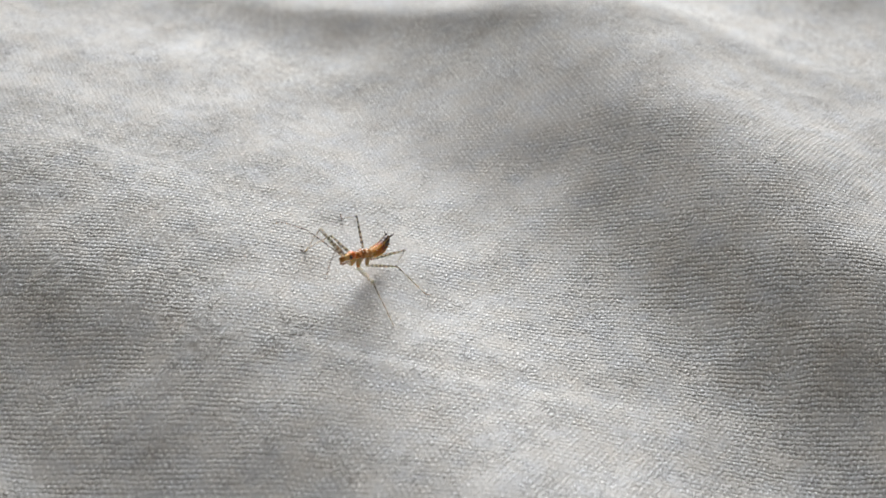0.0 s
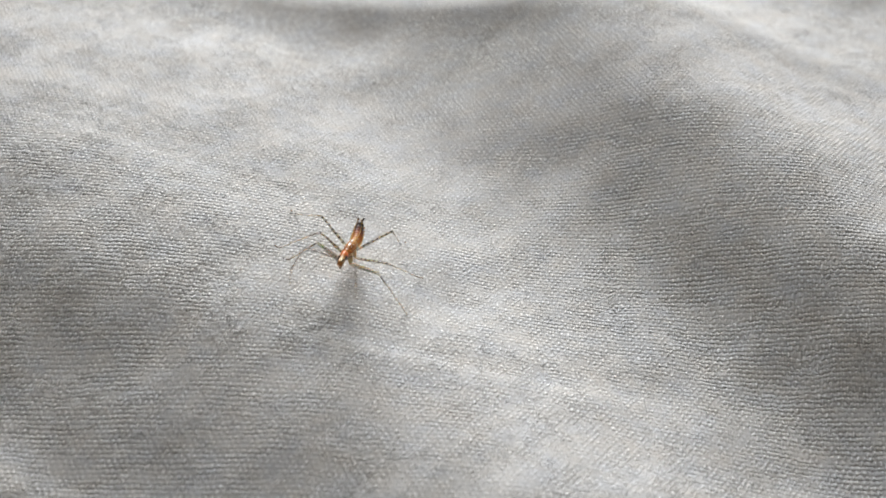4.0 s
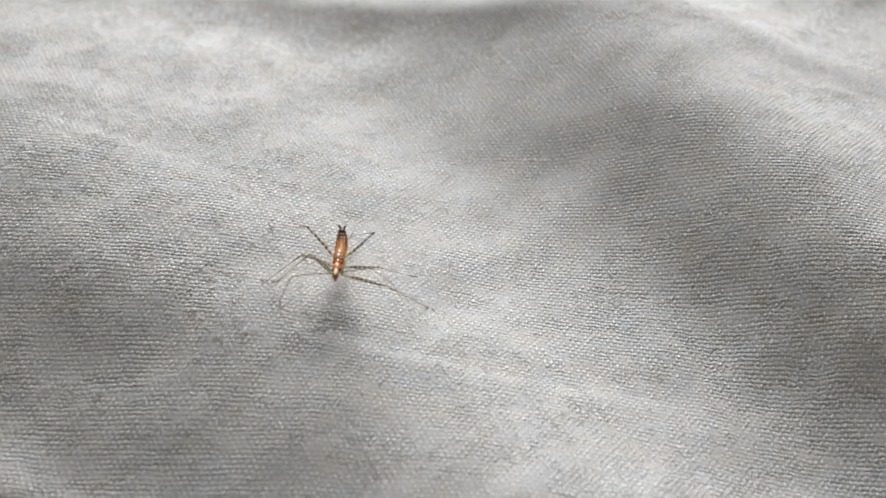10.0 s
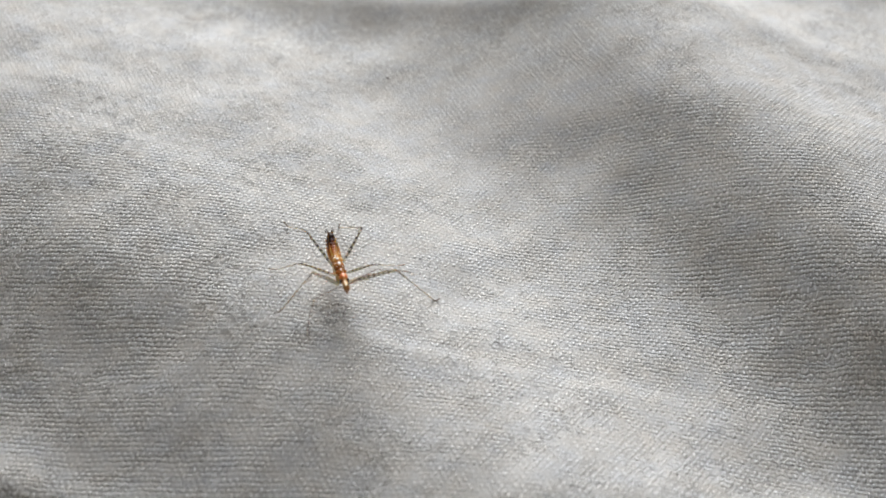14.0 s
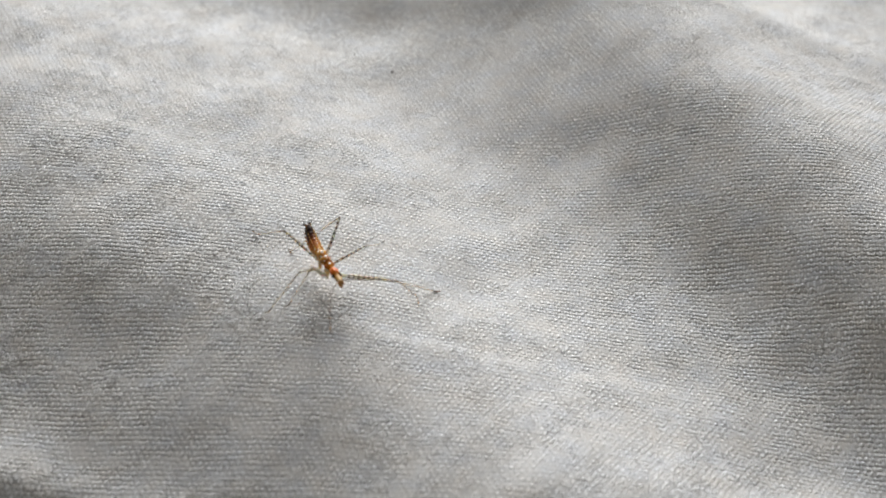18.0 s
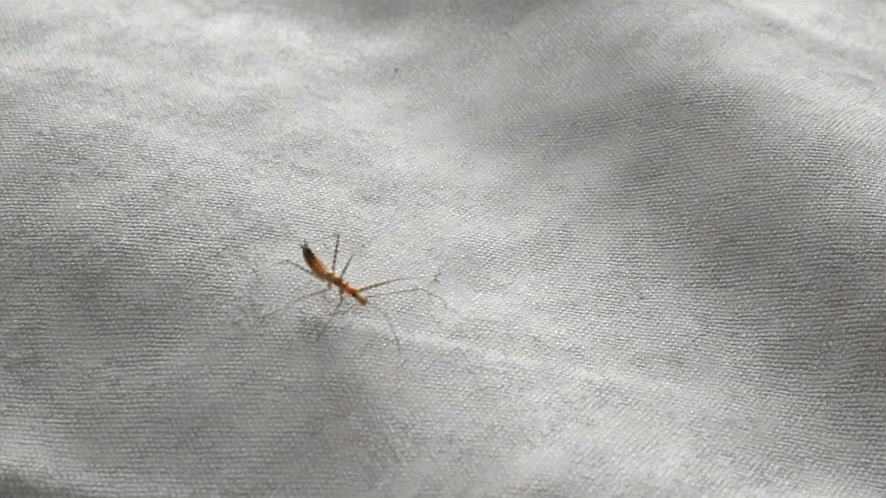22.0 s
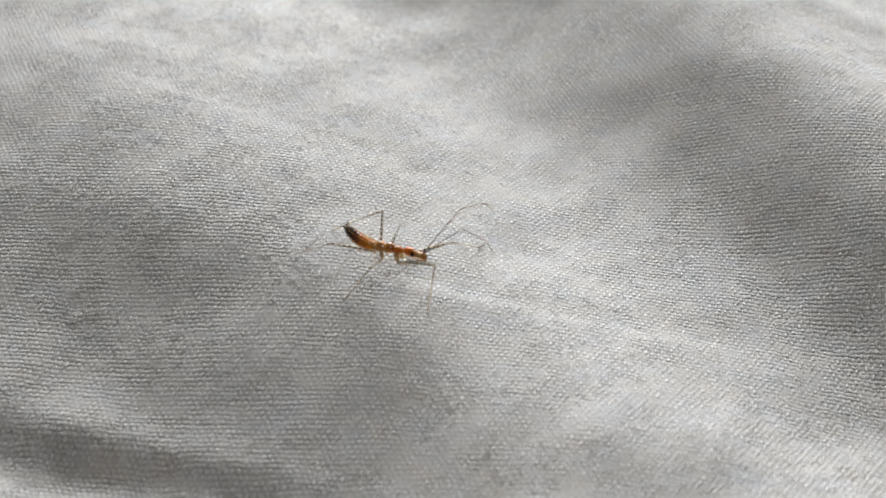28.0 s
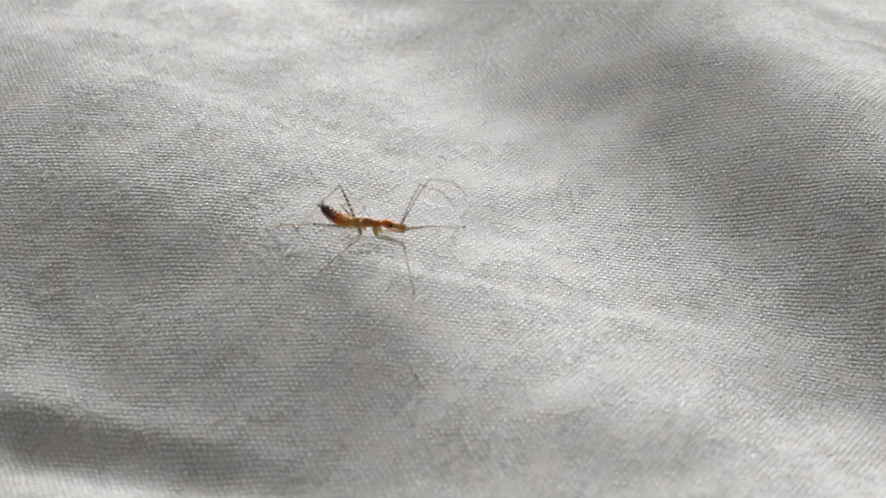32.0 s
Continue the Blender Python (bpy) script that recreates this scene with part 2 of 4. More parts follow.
def plain(name, colour, rough=0.8, scale=40.0, spread=0.06):
    m, tree, bsdf = material(name)
    co = put(tree, "ShaderNodeTexCoord").outputs["Object"]
    fac = noise_of(tree, co, scale, 4, 0.6)
    lo, hi = [c * (1 - spread) for c in colour], [min(1, c * (1 + spread)) for c in colour]
    tree.links.new(ramp(tree, fac, [(0.3, lo), (0.7, hi)]), bsdf.inputs["Base Color"])
    bsdf.inputs["Roughness"].default_value = rough
    return m


def fibre():
    """Thin white fibres that let half of the light through."""
    m, tree, bsdf = material("pale_fibre")
    co = put(tree, "ShaderNodeTexCoord").outputs["Object"]
    tint = ramp(tree, noise_of(tree, co, 900, 3), [(0.35, (0.95, 0.95, 0.945)), (0.65, (0.99, 0.99, 0.985))])
    glow, mix = tree.nodes.new("ShaderNodeBsdfTranslucent"), tree.nodes.new("ShaderNodeMixShader")
    tree.links.new(tint, bsdf.inputs["Base Color"])
    tree.links.new(tint, glow.inputs["Color"])
    bsdf.inputs["Roughness"].default_value, mix.inputs[0].default_value = 0.5, 0.6
    tree.links.new(bsdf.outputs[0], mix.inputs[1])
    tree.links.new(glow.outputs[0], mix.inputs[2])
    bsdf.inputs["Alpha"].default_value = 0.6
    tree.links.new(mix.outputs[0], tree.nodes["Material Output"].inputs["Surface"])
    return m


def chitin(name, stops, axis=0, start=0.0, length=1.0, rough=0.3, grain=5000, amount=0.35, scatter=0.25, alpha=1.0):
    """Amber cuticle whose tint runs along one axis of the part, in metres, with fine mottling and gloss."""
    m, tree, bsdf = material(name)
    link = tree.links.new
    co = put(tree, "ShaderNodeTexCoord").outputs["Object"]
    sep = put(tree, "ShaderNodeSeparateXYZ")
    link(co, sep.inputs[0])
    along = calc(tree, "DIVIDE", calc(tree, "SUBTRACT", sep.outputs[axis], start), length)
    mott = noise_of(tree, co, grain, 3, 0.6)
    along = calc(tree, "ADD", along, calc(tree, "MULTIPLY", calc(tree, "SUBTRACT", mott, 0.5), amount))
    link(ramp(tree, along, stops), bsdf.inputs["Base Color"])
    bump = tree.nodes.new("ShaderNodeBump")
    bump.inputs["Strength"].default_value, bump.inputs["Distance"].default_value = 0.5, 0.00008
    link(noise_of(tree, co, grain * 1.6, 2), bump.inputs["Height"])
    link(bump.outputs[0], bsdf.inputs["Normal"])
    bsdf.inputs["Roughness"].default_value = rough
    bsdf.inputs["Subsurface Weight"].default_value, bsdf.inputs["Subsurface Scale"].default_value = scatter, 0.0005
    bsdf.inputs["Subsurface Radius"].default_value = (1.0, 0.6, 0.2)
    if alpha < 1:
        # thin cuticle lets amber light through
        clear, mix = tree.nodes.new("ShaderNodeBsdfTransparent"), tree.nodes.new("ShaderNodeMixShader")
        clear.inputs["Color"].default_value, mix.inputs[0].default_value = (1.0, 0.62, 0.20, 1), alpha
        link(calc(tree, "MINIMUM", calc(tree, "MAXIMUM", calc(tree, "SUBTRACT", 1.4, calc(tree, "MULTIPLY", along, 1.3)), alpha), 1.0), mix.inputs[0])
        link(clear.outputs[0], mix.inputs[1])
        link(bsdf.outputs[0], mix.inputs[2])
        link(mix.outputs[0], tree.nodes["Material Output"].inputs["Surface"])
    return m


def banded(name, pale, dark, pitch, from_x, to_x, foot_x=None, alpha=0.8):
    """Straw-coloured limb with dark rings between two places along it, and a dark end from foot_x on."""
    m, tree, bsdf = material(name)
    link = tree.links.new
    co = put(tree, "ShaderNodeTexCoord").outputs["Object"]
    sep = put(tree, "ShaderNodeSeparateXYZ")
    link(co, sep.inputs[0])
    x = calc(tree, "ADD", sep.outputs[0], calc(tree, "MULTIPLY", noise_of(tree, co, 1800, 2), pitch * 0.7))
    wave = calc(tree, "SINE", calc(tree, "MULTIPLY", x, 2 * math.pi / pitch))
    ring = calc(tree, "GREATER_THAN", wave, 0.4)
    inside = calc(tree, "MULTIPLY", calc(tree, "GREATER_THAN", sep.outputs[0], from_x), calc(tree, "LESS_THAN", sep.outputs[0], to_x))
    ring = calc(tree, "MULTIPLY", ring, inside)
    if foot_x is not None:
        ring = calc(tree, "MAXIMUM", ring, calc(tree, "MULTIPLY", calc(tree, "GREATER_THAN", sep.outputs[0], foot_x), 0.75))
    link(ramp(tree, ring, [(0.0, pale), (1.0, dark)]), bsdf.inputs["Base Color"])
    link(calc(tree, "ADD", calc(tree, "MULTIPLY", ring, 0.86 - alpha), alpha), bsdf.inputs["Alpha"])
    bsdf.inputs["Roughness"].default_value = 0.4
    bsdf.inputs["Subsurface Weight"].default_value, bsdf.inputs["Subsurface Scale"].default_value = 0.9, 0.0003
    bsdf.inputs["Subsurface Radius"].default_value = (1.0, 0.8, 0.5)
    return m


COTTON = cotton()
WALL_PAINT = plain("pale_grey_wall_paint", (0.36, 0.325, 0.29), 0.85, 6)
CEILING_PAINT = plain("grey_white_ceiling_paint", (0.42, 0.41, 0.39), 0.9, 6)
FLOOR_WOOD = plain("brown_floor_boards", (0.28, 0.235, 0.19), 0.5, 9, 0.25)
FRAME_PAINT = plain("white_gloss_paint", (0.8, 0.8, 0.78), 0.35, 12)
TICKING = plain("mattress_ticking", (0.7, 0.69, 0.66), 0.85, 60)

LINT = fibre()
DARK = (0.035, 0.012, 0.008)
ABDOMEN = chitin("amber_abdomen", [(0.0, DARK), (0.28, (0.045, 0.013, 0.008)), (0.42, (0.22, 0.042, 0.007)), (0.50, (0.58, 0.14, 0.008)), (0.8, (0.70, 0.28, 0.02)), (1.0, (0.58, 0.32, 0.07))], 0, -0.00268, 0.0029, 0.4, 3800, 0.5, 0.5, 0.72)
THORAX = chitin("honey_thorax", [(0.0, (0.66, 0.42, 0.14)), (0.3, (0.50, 0.22, 0.05)), (0.5, (0.60, 0.30, 0.07)), (0.75, (0.36, 0.12, 0.02)), (1.0, (0.62, 0.24, 0.03))], 0, -0.0002, 0.0028, 0.26, 3200, 0.7, 0.4, 0.75)
HEAD = chitin("orange_and_straw_head", [(0.0, (0.55, 0.25, 0.05)), (0.2, (0.72, 0.18, 0.006)), (0.42, (0.68, 0.17, 0.006)), (0.56, (0.60, 0.32, 0.08)), (0.75, (0.62, 0.40, 0.13)), (1.0, (0.40, 0.20, 0.055))], 0, 0.0, 0.0023, 0.3, 4200, 0.15, 0.4, 0.8)
EYE = chitin("dark_red_eye", [(0.0, (0.02, 0.006, 0.005)), (1.0, (0.03, 0.01, 0.008))], 0, 0, 0.001, 0.12, 9000, 0.1, 0.0)
BEAK = chitin("pale_beak", [(0.0, (0.62, 0.45, 0.2)), (1.0, (0.35, 0.2, 0.08))], 0, 0, 0.002, 0.3, 4000, 0.2)
COXA = chitin("pale_yellow_coxa", [(0.0, (0.80, 0.70, 0.46)), (1.0, (0.70, 0.56, 0.30))], 0, 0, 0.001, 0.3, 4000, 0.3, 0.4, 0.8)
# white of the waxy spots, also used for painted glints on the back
WAX_GLINT = plain("white_wax_and_glint", (0.95, 0.91, 0.82), 0.25, 3000)
LOBE = chitin("pale_amber_lobe", [(0.0, (0.16, 0.06, 0.02)), (0.35, (0.80, 0.42, 0.12)), (1.0, (0.84, 0.58, 0.26))], 0, -0.0026, 0.0028, 0.25, 4000, 0.3, 0.4)
SPINE = chitin("dark_spine", [(0.0, DARK), (1.0, (0.06, 0.03, 0.015))], 0, 0, 0.001, 0.3, 6000, 0.2, 0.0)
FEMUR = banded("banded_femur", (0.80, 0.74, 0.58), (0.045, 0.03, 0.02), 0.00044, 0.0007, 0.0060, None, 0.42)
FORE_FEMUR = banded("pale_fore_femur", (0.78, 0.73, 0.57), (0.17, 0.13, 0.08), 0.00040, 0.0010, 0.0038, None, 0.45)
TIBIA = {pair: banded("banded_tibia", (0.60, 0.54, 0.44), (0.10, 0.07, 0.05), 0.00055, 0.0002, 0.0010, foot, 0.38) for pair, foot in (("fore", 0.0049), ("middle", 0.0040), ("hind", 0.0051))}
FEELER = banded("brown_feeler", (0.15, 0.11, 0.08), (0.08, 0.055, 0.04), 0.0009, 0.0, 0.0045, None, 0.8)


# ---- building helpers ----
def mesh_of(name, bm, mat, smooth=True):
    me = bpy.data.meshes.new(name)
    bm.to_mesh(me)
    bm.free()
    for p in me.polygons:
        p.use_smooth = smooth
    me.materials.append(mat)
    return me


def thing(name, bm, mat, label, category, kind="", smooth=True):
    return tagged(new(name, mesh_of(name, bm, mat, smooth)), label, category, "", kind)


def part(name, bm, mat, parent, label="", smooth=True):
    ob = new(name, mesh_of(name, bm, mat, smooth))
    ob.parent = parent
    return tagged(ob, label)


def box(bm, x0, x1, y0, y1, z0, z1):
    made = bmesh.ops.create_cube(bm, size=1)["verts"]
    for v in made:
        v.co = Vector((x0 + (v.co.x + 0.5) * (x1 - x0), y0 + (v.co.y + 0.5) * (y1 - y0), z0 + (v.co.z + 0.5) * (z1 - z0)))
    return bm


def tube(bm, path, radii, sides=10, squash=1.0):
    """A closed tube along a path of places; radii one a place, squash narrows it across the world's y."""
    path = [Vector(p) for p in path]
    rings = []
    side = None
    for n, p in enumerate(path):
        ahead = (path[min(n + 1, len(path) - 1)] - path[max(n - 1, 0)]).normalized()
        if side is None:
            side = ahead.cross(Vector((0, 0, 1)))
            side = Vector((0, 1, 0)) if side.length < 1e-3 else side.normalized()
        side = (side - ahead * side.dot(ahead)).normalized()
        up = side.cross(ahead)
        rings.append([bm.verts.new(p + radii[n] * (squash * math.cos(a) * side + math.sin(a) * up)) for a in (2 * math.pi * k / sides for k in range(sides))])
    for a, b in zip(rings, rings[1:]):
        for k in range(sides):
            bm.faces.new((a[(k + 1) % sides], a[k], b[k], b[(k + 1) % sides]))
    bm.faces.new(rings[0])
    bm.faces.new(reversed(rings[-1]))
    return bm


def blob(bm, at, rx, ry, rz, segments=12, rings=8):
    made = bmesh.ops.create_uvsphere(bm, u_segments=segments, v_segments=rings, radius=1)["verts"]
    for v in made:
        v.co = Vector((v.co.x * rx + at[0], v.co.y * ry + at[1], v.co.z * rz + at[2]))
    return bm


MM = 0.001


def in_mm(points):
    return [Vector(p) * MM for p in points]


# ---- the room, which closes the place round the bed ----
def room():
    x0, x1, y0, y1, z0, z1, w = -1.9, 1.9, -2.2, 1.35, -0.56, 2.0, 0.12
    floor = thing("floor", box(bmesh.new(), x0 - w, x1 + w, y0 - w, y1 + w, z0 - 0.1, z0), FLOOR_WOOD, "brown wooden floor boards under the bed", "floor", "structure", False)
    thing("ceiling", box(bmesh.new(), x0 - w, x1 + w, y0 - w, y1 + w, z1, z1 + 0.1), CEILING_PAINT, "plain grey-white painted ceiling", "ceiling", "structure", False)
    for name, b in (("wall_west", (x0 - w, x0, y0, y1, z0, z1)), ("wall_east", (x1, x1 + w, y0, y1, z0, z1)), ("wall_south", (x0 - w, x1 + w, y0 - w, y0, z0, z1))):
        thing(name, box(bmesh.new(), *b), WALL_PAINT, "plain pale grey painted wall", "wall", "structure", False)
    # the window wall, in four pieces round the opening
    a, b, lo, hi = -0.47, 0.47, 0.26, 1.10
    bm = bmesh.new()
    for piece in ((x0 - w, a, y1, y1 + w, z0, z1), (b, x1 + w, y1, y1 + w, z0, z1), (a, b, y1, y1 + w, z0, lo), (a, b, y1, y1 + w, hi, z1)):
        box(bm, *piece)
    thing("wall_north", bm, WALL_PAINT, "pale grey wall with a wide bright window", "wall", "structure", False)
    window = tagged(new("window_1"), "wide bright window with a white painted frame", "window", "", "structure")
    window.location = ((a + b) / 2, y1 + w * 0.85, lo)
    half = (b - a) / 2
    for piece in ((-half, -half + 0.05, 0, hi - lo), (half - 0.05, half, 0, hi - lo), (-half + 0.05, half - 0.05, 0, 0.05), (-half + 0.05, half - 0.05, hi - lo - 0.05, hi - lo)):
        part("window_frame", box(bmesh.new(), piece[0], piece[1], -0.02, 0.02, piece[2], piece[3]), FRAME_PAINT, window, "", False)


room()


# ---- the bed ----
def mattress():
    bm = box(bmesh.new(), -0.62, 0.62, -0.80, 0.80, -0.30, -0.021)
    bmesh.ops.bevel(bm, geom=bm.edges[:], offset=0.03, segments=4, affect="EDGES")
    m = tagged(new("mattress"), "plain pale mattress under a white cotton sheet", "mattress")
    part("mattress_body", bm, TICKING, m)
    bm = box(bmesh.new(), -0.62, 0.62, -0.80, 0.80, -0.56, -0.302)
    bmesh.ops.bevel(bm, geom=bm.edges[:], offset=0.01, segments=2, affect="EDGES")
    part("bed_base", bm, FLOOR_WOOD, m, "brown wooden bed base", False)


mattress()


def spaced(lo, hi, fine, reach, count):
    """Grid lines: fine between lo and hi, then growing steps out to the reach."""
    middle = np.arange(lo, hi + 1e-6, fine)
    grow = np.linspace(0, 1, count + 1)[1:] ** 2.2
    return np.concatenate([(lo - grow * (reach + lo))[::-1], middle, hi + grow * (reach - hi)])


def bed_sheet():
    xs, ys = spaced(-62, 62, 0.4, 660, 26), spaced(-60, 75, 0.4, 840, 26)
    gx, gy = np.meshgrid(xs, ys)
    gz = sheet_height(gx, gy)
    drop = np.maximum(np.abs(gx) - 625, 0) * 3 + np.maximum(np.abs(gy) - 805, 0) * 3
    gz = gz - drop
    nx, ny = len(xs), len(ys)
    top = np.stack([gx, gy, gz], -1).reshape(-1, 3) * MM
    verts = np.concatenate([top, top - (0, 0, 0.0004)])
    k = np.arange(nx * ny).reshape(ny, nx)
    quads = np.stack([k[:-1, :-1], k[:-1, 1:], k[1:, 1:], k[1:, :-1]], -1).reshape(-1, 4)
    rim = np.concatenate([k[0, :], k[1:, -1], k[-1, -2::-1], k[-2:0:-1, 0]])
    n = nx * ny
    edge = np.stack([rim, rim + n, np.roll(rim, -1) + n, np.roll(rim, -1)], -1)
    me = bpy.data.meshes.new("bed_sheet")
    me.from_pydata(verts.tolist(), [], np.concatenate([quads, quads[:, ::-1] + n, edge]).tolist())
    for p in me.polygons:
        p.use_smooth = True
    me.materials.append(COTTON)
    return tagged(new("bed_sheet", me), "rumpled off-white woven cotton sheet with soft folds and creases", "bed sheet")


SHEET = bed_sheet()


def lint(sheet):
    """Stray fibres that stand off the cloth, as one loose layer."""
    rng = np.random.RandomState(7)
    # rubbed-up fibres, thickest on the near side of the bed
    x, y = rng.uniform(-46, 46, 26000), rng.uniform(-36, 38, 26000)
    rubbed = np.clip(0.75 - 0.030 * (x + 6) - 0.030 * (y + 4), 0.05, 0.9)
    rubbed *= 0.55 + 0.45 * np.sin(0.42 * x + 0.31 * y + 1.4 * np.sin(0.23 * x - 0.37 * y)) * np.sin(0.36 * y - 0.27 * x + 1.1 * np.sin(0.3 * y))
    keep = rng.uniform(0, 1, 26000) < rubbed
    x, y = x[keep], y[keep]
    turn, curl = rng.uniform(0, 2 * math.pi, len(x)), rng.normal(0, 0.38, len(x))
    step, lift, thick = rng.uniform(0.07, 0.18, len(x)), rng.gamma(1.5, 0.10, len(x)), rng.uniform(0.017, 0.029, len(x))
    rings = []
    for n, girth in enumerate((0.7, 1.0, 1.0, 1.0, 0.8, 0.4)):
        z = sheet_height(x, y) + 0.03 + lift * math.sin(math.pi * n / 6)
        for a in (0.5, 2.6, 4.7):
            rings.append(np.column_stack((x - np.sin(turn) * math.cos(a) * thick * girth, y + np.cos(turn) * math.cos(a) * thick * girth, z + math.sin(a) * thick * girth)))
        x, y, turn = x + step * np.cos(turn), y + step * np.sin(turn), turn + curl
    points = np.stack(rings, axis=1).reshape(-1, 3) * MM
    sides = np.array([(3 * n + a, 3 * n + (a + 1) % 3, 3 * n + 3 + (a + 1) % 3, 3 * n + 3 + a) for n in range(5) for a in (1, 2)])
    faces = (sides[None] + 18 * np.arange(len(x))[:, None, None]).reshape(-1, 4)
    data = bpy.data.meshes.new("lint")
    data.from_pydata(points.tolist(), [], faces.tolist())
    bm = bmesh.new()
    bm.from_mesh(data)
    bpy.data.meshes.remove(data)
    part("lint", bm, LINT, sheet, "fine pale stray fibres on the cloth")
    bm = bmesh.new()
    arc = []
    for n in range(13):
        a = math.pi * n / 12
        x, y = 38.3 - 2.1 * math.cos(a) + 0.5 * math.sin(2 * a), 20.3 + 0.9 * math.sin(a) - 0.35 * n / 12
        arc.append((x, y, float(sheet_height(x, y)) + 0.05 + 0.35 * math.sin(a)))
    tube(bm, in_mm(arc), [0.035 * MM] * 13, 5)
    part("loose_thread", bm, LINT, sheet, "pale curled loose thread end")
    x, y = -6.8, 22.5
    bm = bmesh.new()
    blob(bm, in_mm([(x, y, float(sheet_height(x, y)) + 0.05)])[0], 0.11 * MM, 0.09 * MM, 0.07 * MM, 8, 5)
    part("speck", bm, SPINE, sheet, "tiny dark speck of dirt")


lint(SHEET)


# ---- the insect: x forward, z up, origin where thorax and abdomen meet ----
def body_of(insect):
    # abdomen, curved up to its dark tip, ringed
    bm = bmesh.new()
    rows = []
    for n in range(55):
        s = n / 54
        x, z = 0.15 - 3.05 * s + 0.25 * s * s, 0.05 - 0.35 * s + 1.75 * s**2.1
        r = 0.34 + 0.21 * math.sin(math.pi * min(1, 0.05 + 0.95 * s)) ** 0.8 - 0.05 * s
        r *= 1 + 0.04 * math.cos(2 * math.pi * s * 9)
        rows.append((x, z, r * (1 - max(0, s - 0.93) * 6)))
    tube(bm, in_mm([(x, 0, z) for x, z, r in rows]), [r * MM for *_, r in rows], 18, 0.92)
    abdomen = part("abdomen", bm, ABDOMEN, insect, "orange abdomen curved up to a dark brown tip")
    tip = Vector((-2.62, 0, 1.42))
    for y, dx, dz in ((0.16, -0.30, 0.42), (-0.16, -0.30, 0.42), (0.24, -0.05, 0.40), (-0.24, -0.05, 0.40), (0.1, -0.42, 0.12), (-0.1, -0.42, 0.12)):
        bm = bmesh.new()
        root = tip + Vector((0.05, y * 0.9, 0))
        tube(bm, in_mm([root, root + Vector((dx * 0.5, y * 0.5, dz * 0.5)), root + Vector((dx, y * 1.3, dz))]), [0.05 * MM, 0.035 * MM, 0.008 * MM], 6)
        part("spine", bm, SPINE, abdomen)
    rng = random.Random(3)
    # white spots along the back double as glints of light
    for n in range(3, 38, 2):
        x, z, r = rows[n]
        y, size = rng.uniform(-0.62, 0.62), rng.uniform(0.05, 0.10)
        top = z + r * 0.92 * math.sqrt(1 - y * y) - 0.01
        part("wax_glint_spot", blob(bmesh.new(), in_mm([(x, y * r, top)])[0], size * MM, size * 0.8 * MM, size * 0.55 * MM, 8, 5), WAX_GLINT, abdomen)
    # a small pointed lobe on each flank of every ring
    for n in range(6, 50, 5):
        x, z, r = rows[n]
        for side in (1, -1):
            bm = bmesh.new()
            root = Vector((x, side * r * 0.76, z - 0.16))
            tube(bm, in_mm([root, root + Vector((-0.06, side * 0.09, 0.03)), root + Vector((-0.15, side * 0.17, 0.08))]), [0.15 * MM, 0.10 * MM, 0.02 * MM], 8)
            part("flank_lobe", bm, LOBE, abdomen)
    for n in range(6, 50, 2):
        x, z, r = rows[n]
        for y in (0.5, -0.5, 0.15):
            bm = bmesh.new()
            root = Vector((x, y * r, z + r * 0.82))
            tube(bm, in_mm([root, root + Vector((-0.05, y * 0.08, 0.20 - 0.05 * abs(y)))]), [0.028 * MM, 0.008 * MM], 5)
            part("bristle", bm, LOBE, abdomen)
    # thorax: two humps, then a narrow collar
    bm = bmesh.new()
    tube(bm, in_mm([(-0.15, 0, 0.0), (0.1, 0, 0.04), (0.35, 0, 0.1), (0.6, 0, 0.12), (0.85, 0, 0.06), (1.0, 0, 0.05), (1.2, 0, 0.12), (1.5, 0, 0.18), (1.8, 0, 0.14), (1.98, 0, 0.08), (2.2, 0, 0.12), (2.42, 0, 0.12), (2.6, 0, 0.09), (2.72, 0, 0.08)]), [r * MM for r in (0.28, 0.38, 0.45, 0.46, 0.36, 0.33, 0.40, 0.44, 0.38, 0.28, 0.31, 0.29, 0.18, 0.12)], 16, 1.0)
    thorax = part("thorax", bm, THORAX, insect, "glossy amber thorax with white waxy spots and painted glints")
    # waxy spots, whitened and enlarged to paint in glints on the thorax
    for x, y, z, s in ((0.2, 0.2, 0.42, 0.06), (0.2, -0.2, 0.42, 0.06), (0.55, 0.0, 0.58, 0.085), (0.9, 0.2, 0.36, 0.06), (0.9, -0.2, 0.36, 0.06), (1.4, 0.0, 0.6, 0.09), (1.75, 0.2, 0.45, 0.06), (1.75, -0.2, 0.45, 0.06), (2.3, 0.0, 0.42, 0.06)):
        part("wax_glint_spot", blob(bmesh.new(), in_mm([(x, y, z - 0.03)])[0], s * 1.8 * MM, s * 1.45 * MM, s * 0.8 * MM, 10, 6), WAX_GLINT, thorax)
    # lumps added for the side plates, and a small lobe each side of the collar
    for x, side in ((0.35, 1), (0.35, -1), (1.35, 1), (1.35, -1), (2.2, 1), (2.2, -1)):
        part("pleura_lump" if x < 2 else "collar_lobe", blob(bmesh.new(), in_mm([(x, side * 0.30, 0.22 if x < 2 else 0.16)])[0], 0.34 * MM if x < 2 else 0.16 * MM, 0.14 * MM, 0.17 * MM, 10, 7), THORAX, thorax)
    # head: a swollen lobe behind the eyes, then a blunt snout
    bm = bmesh.new()
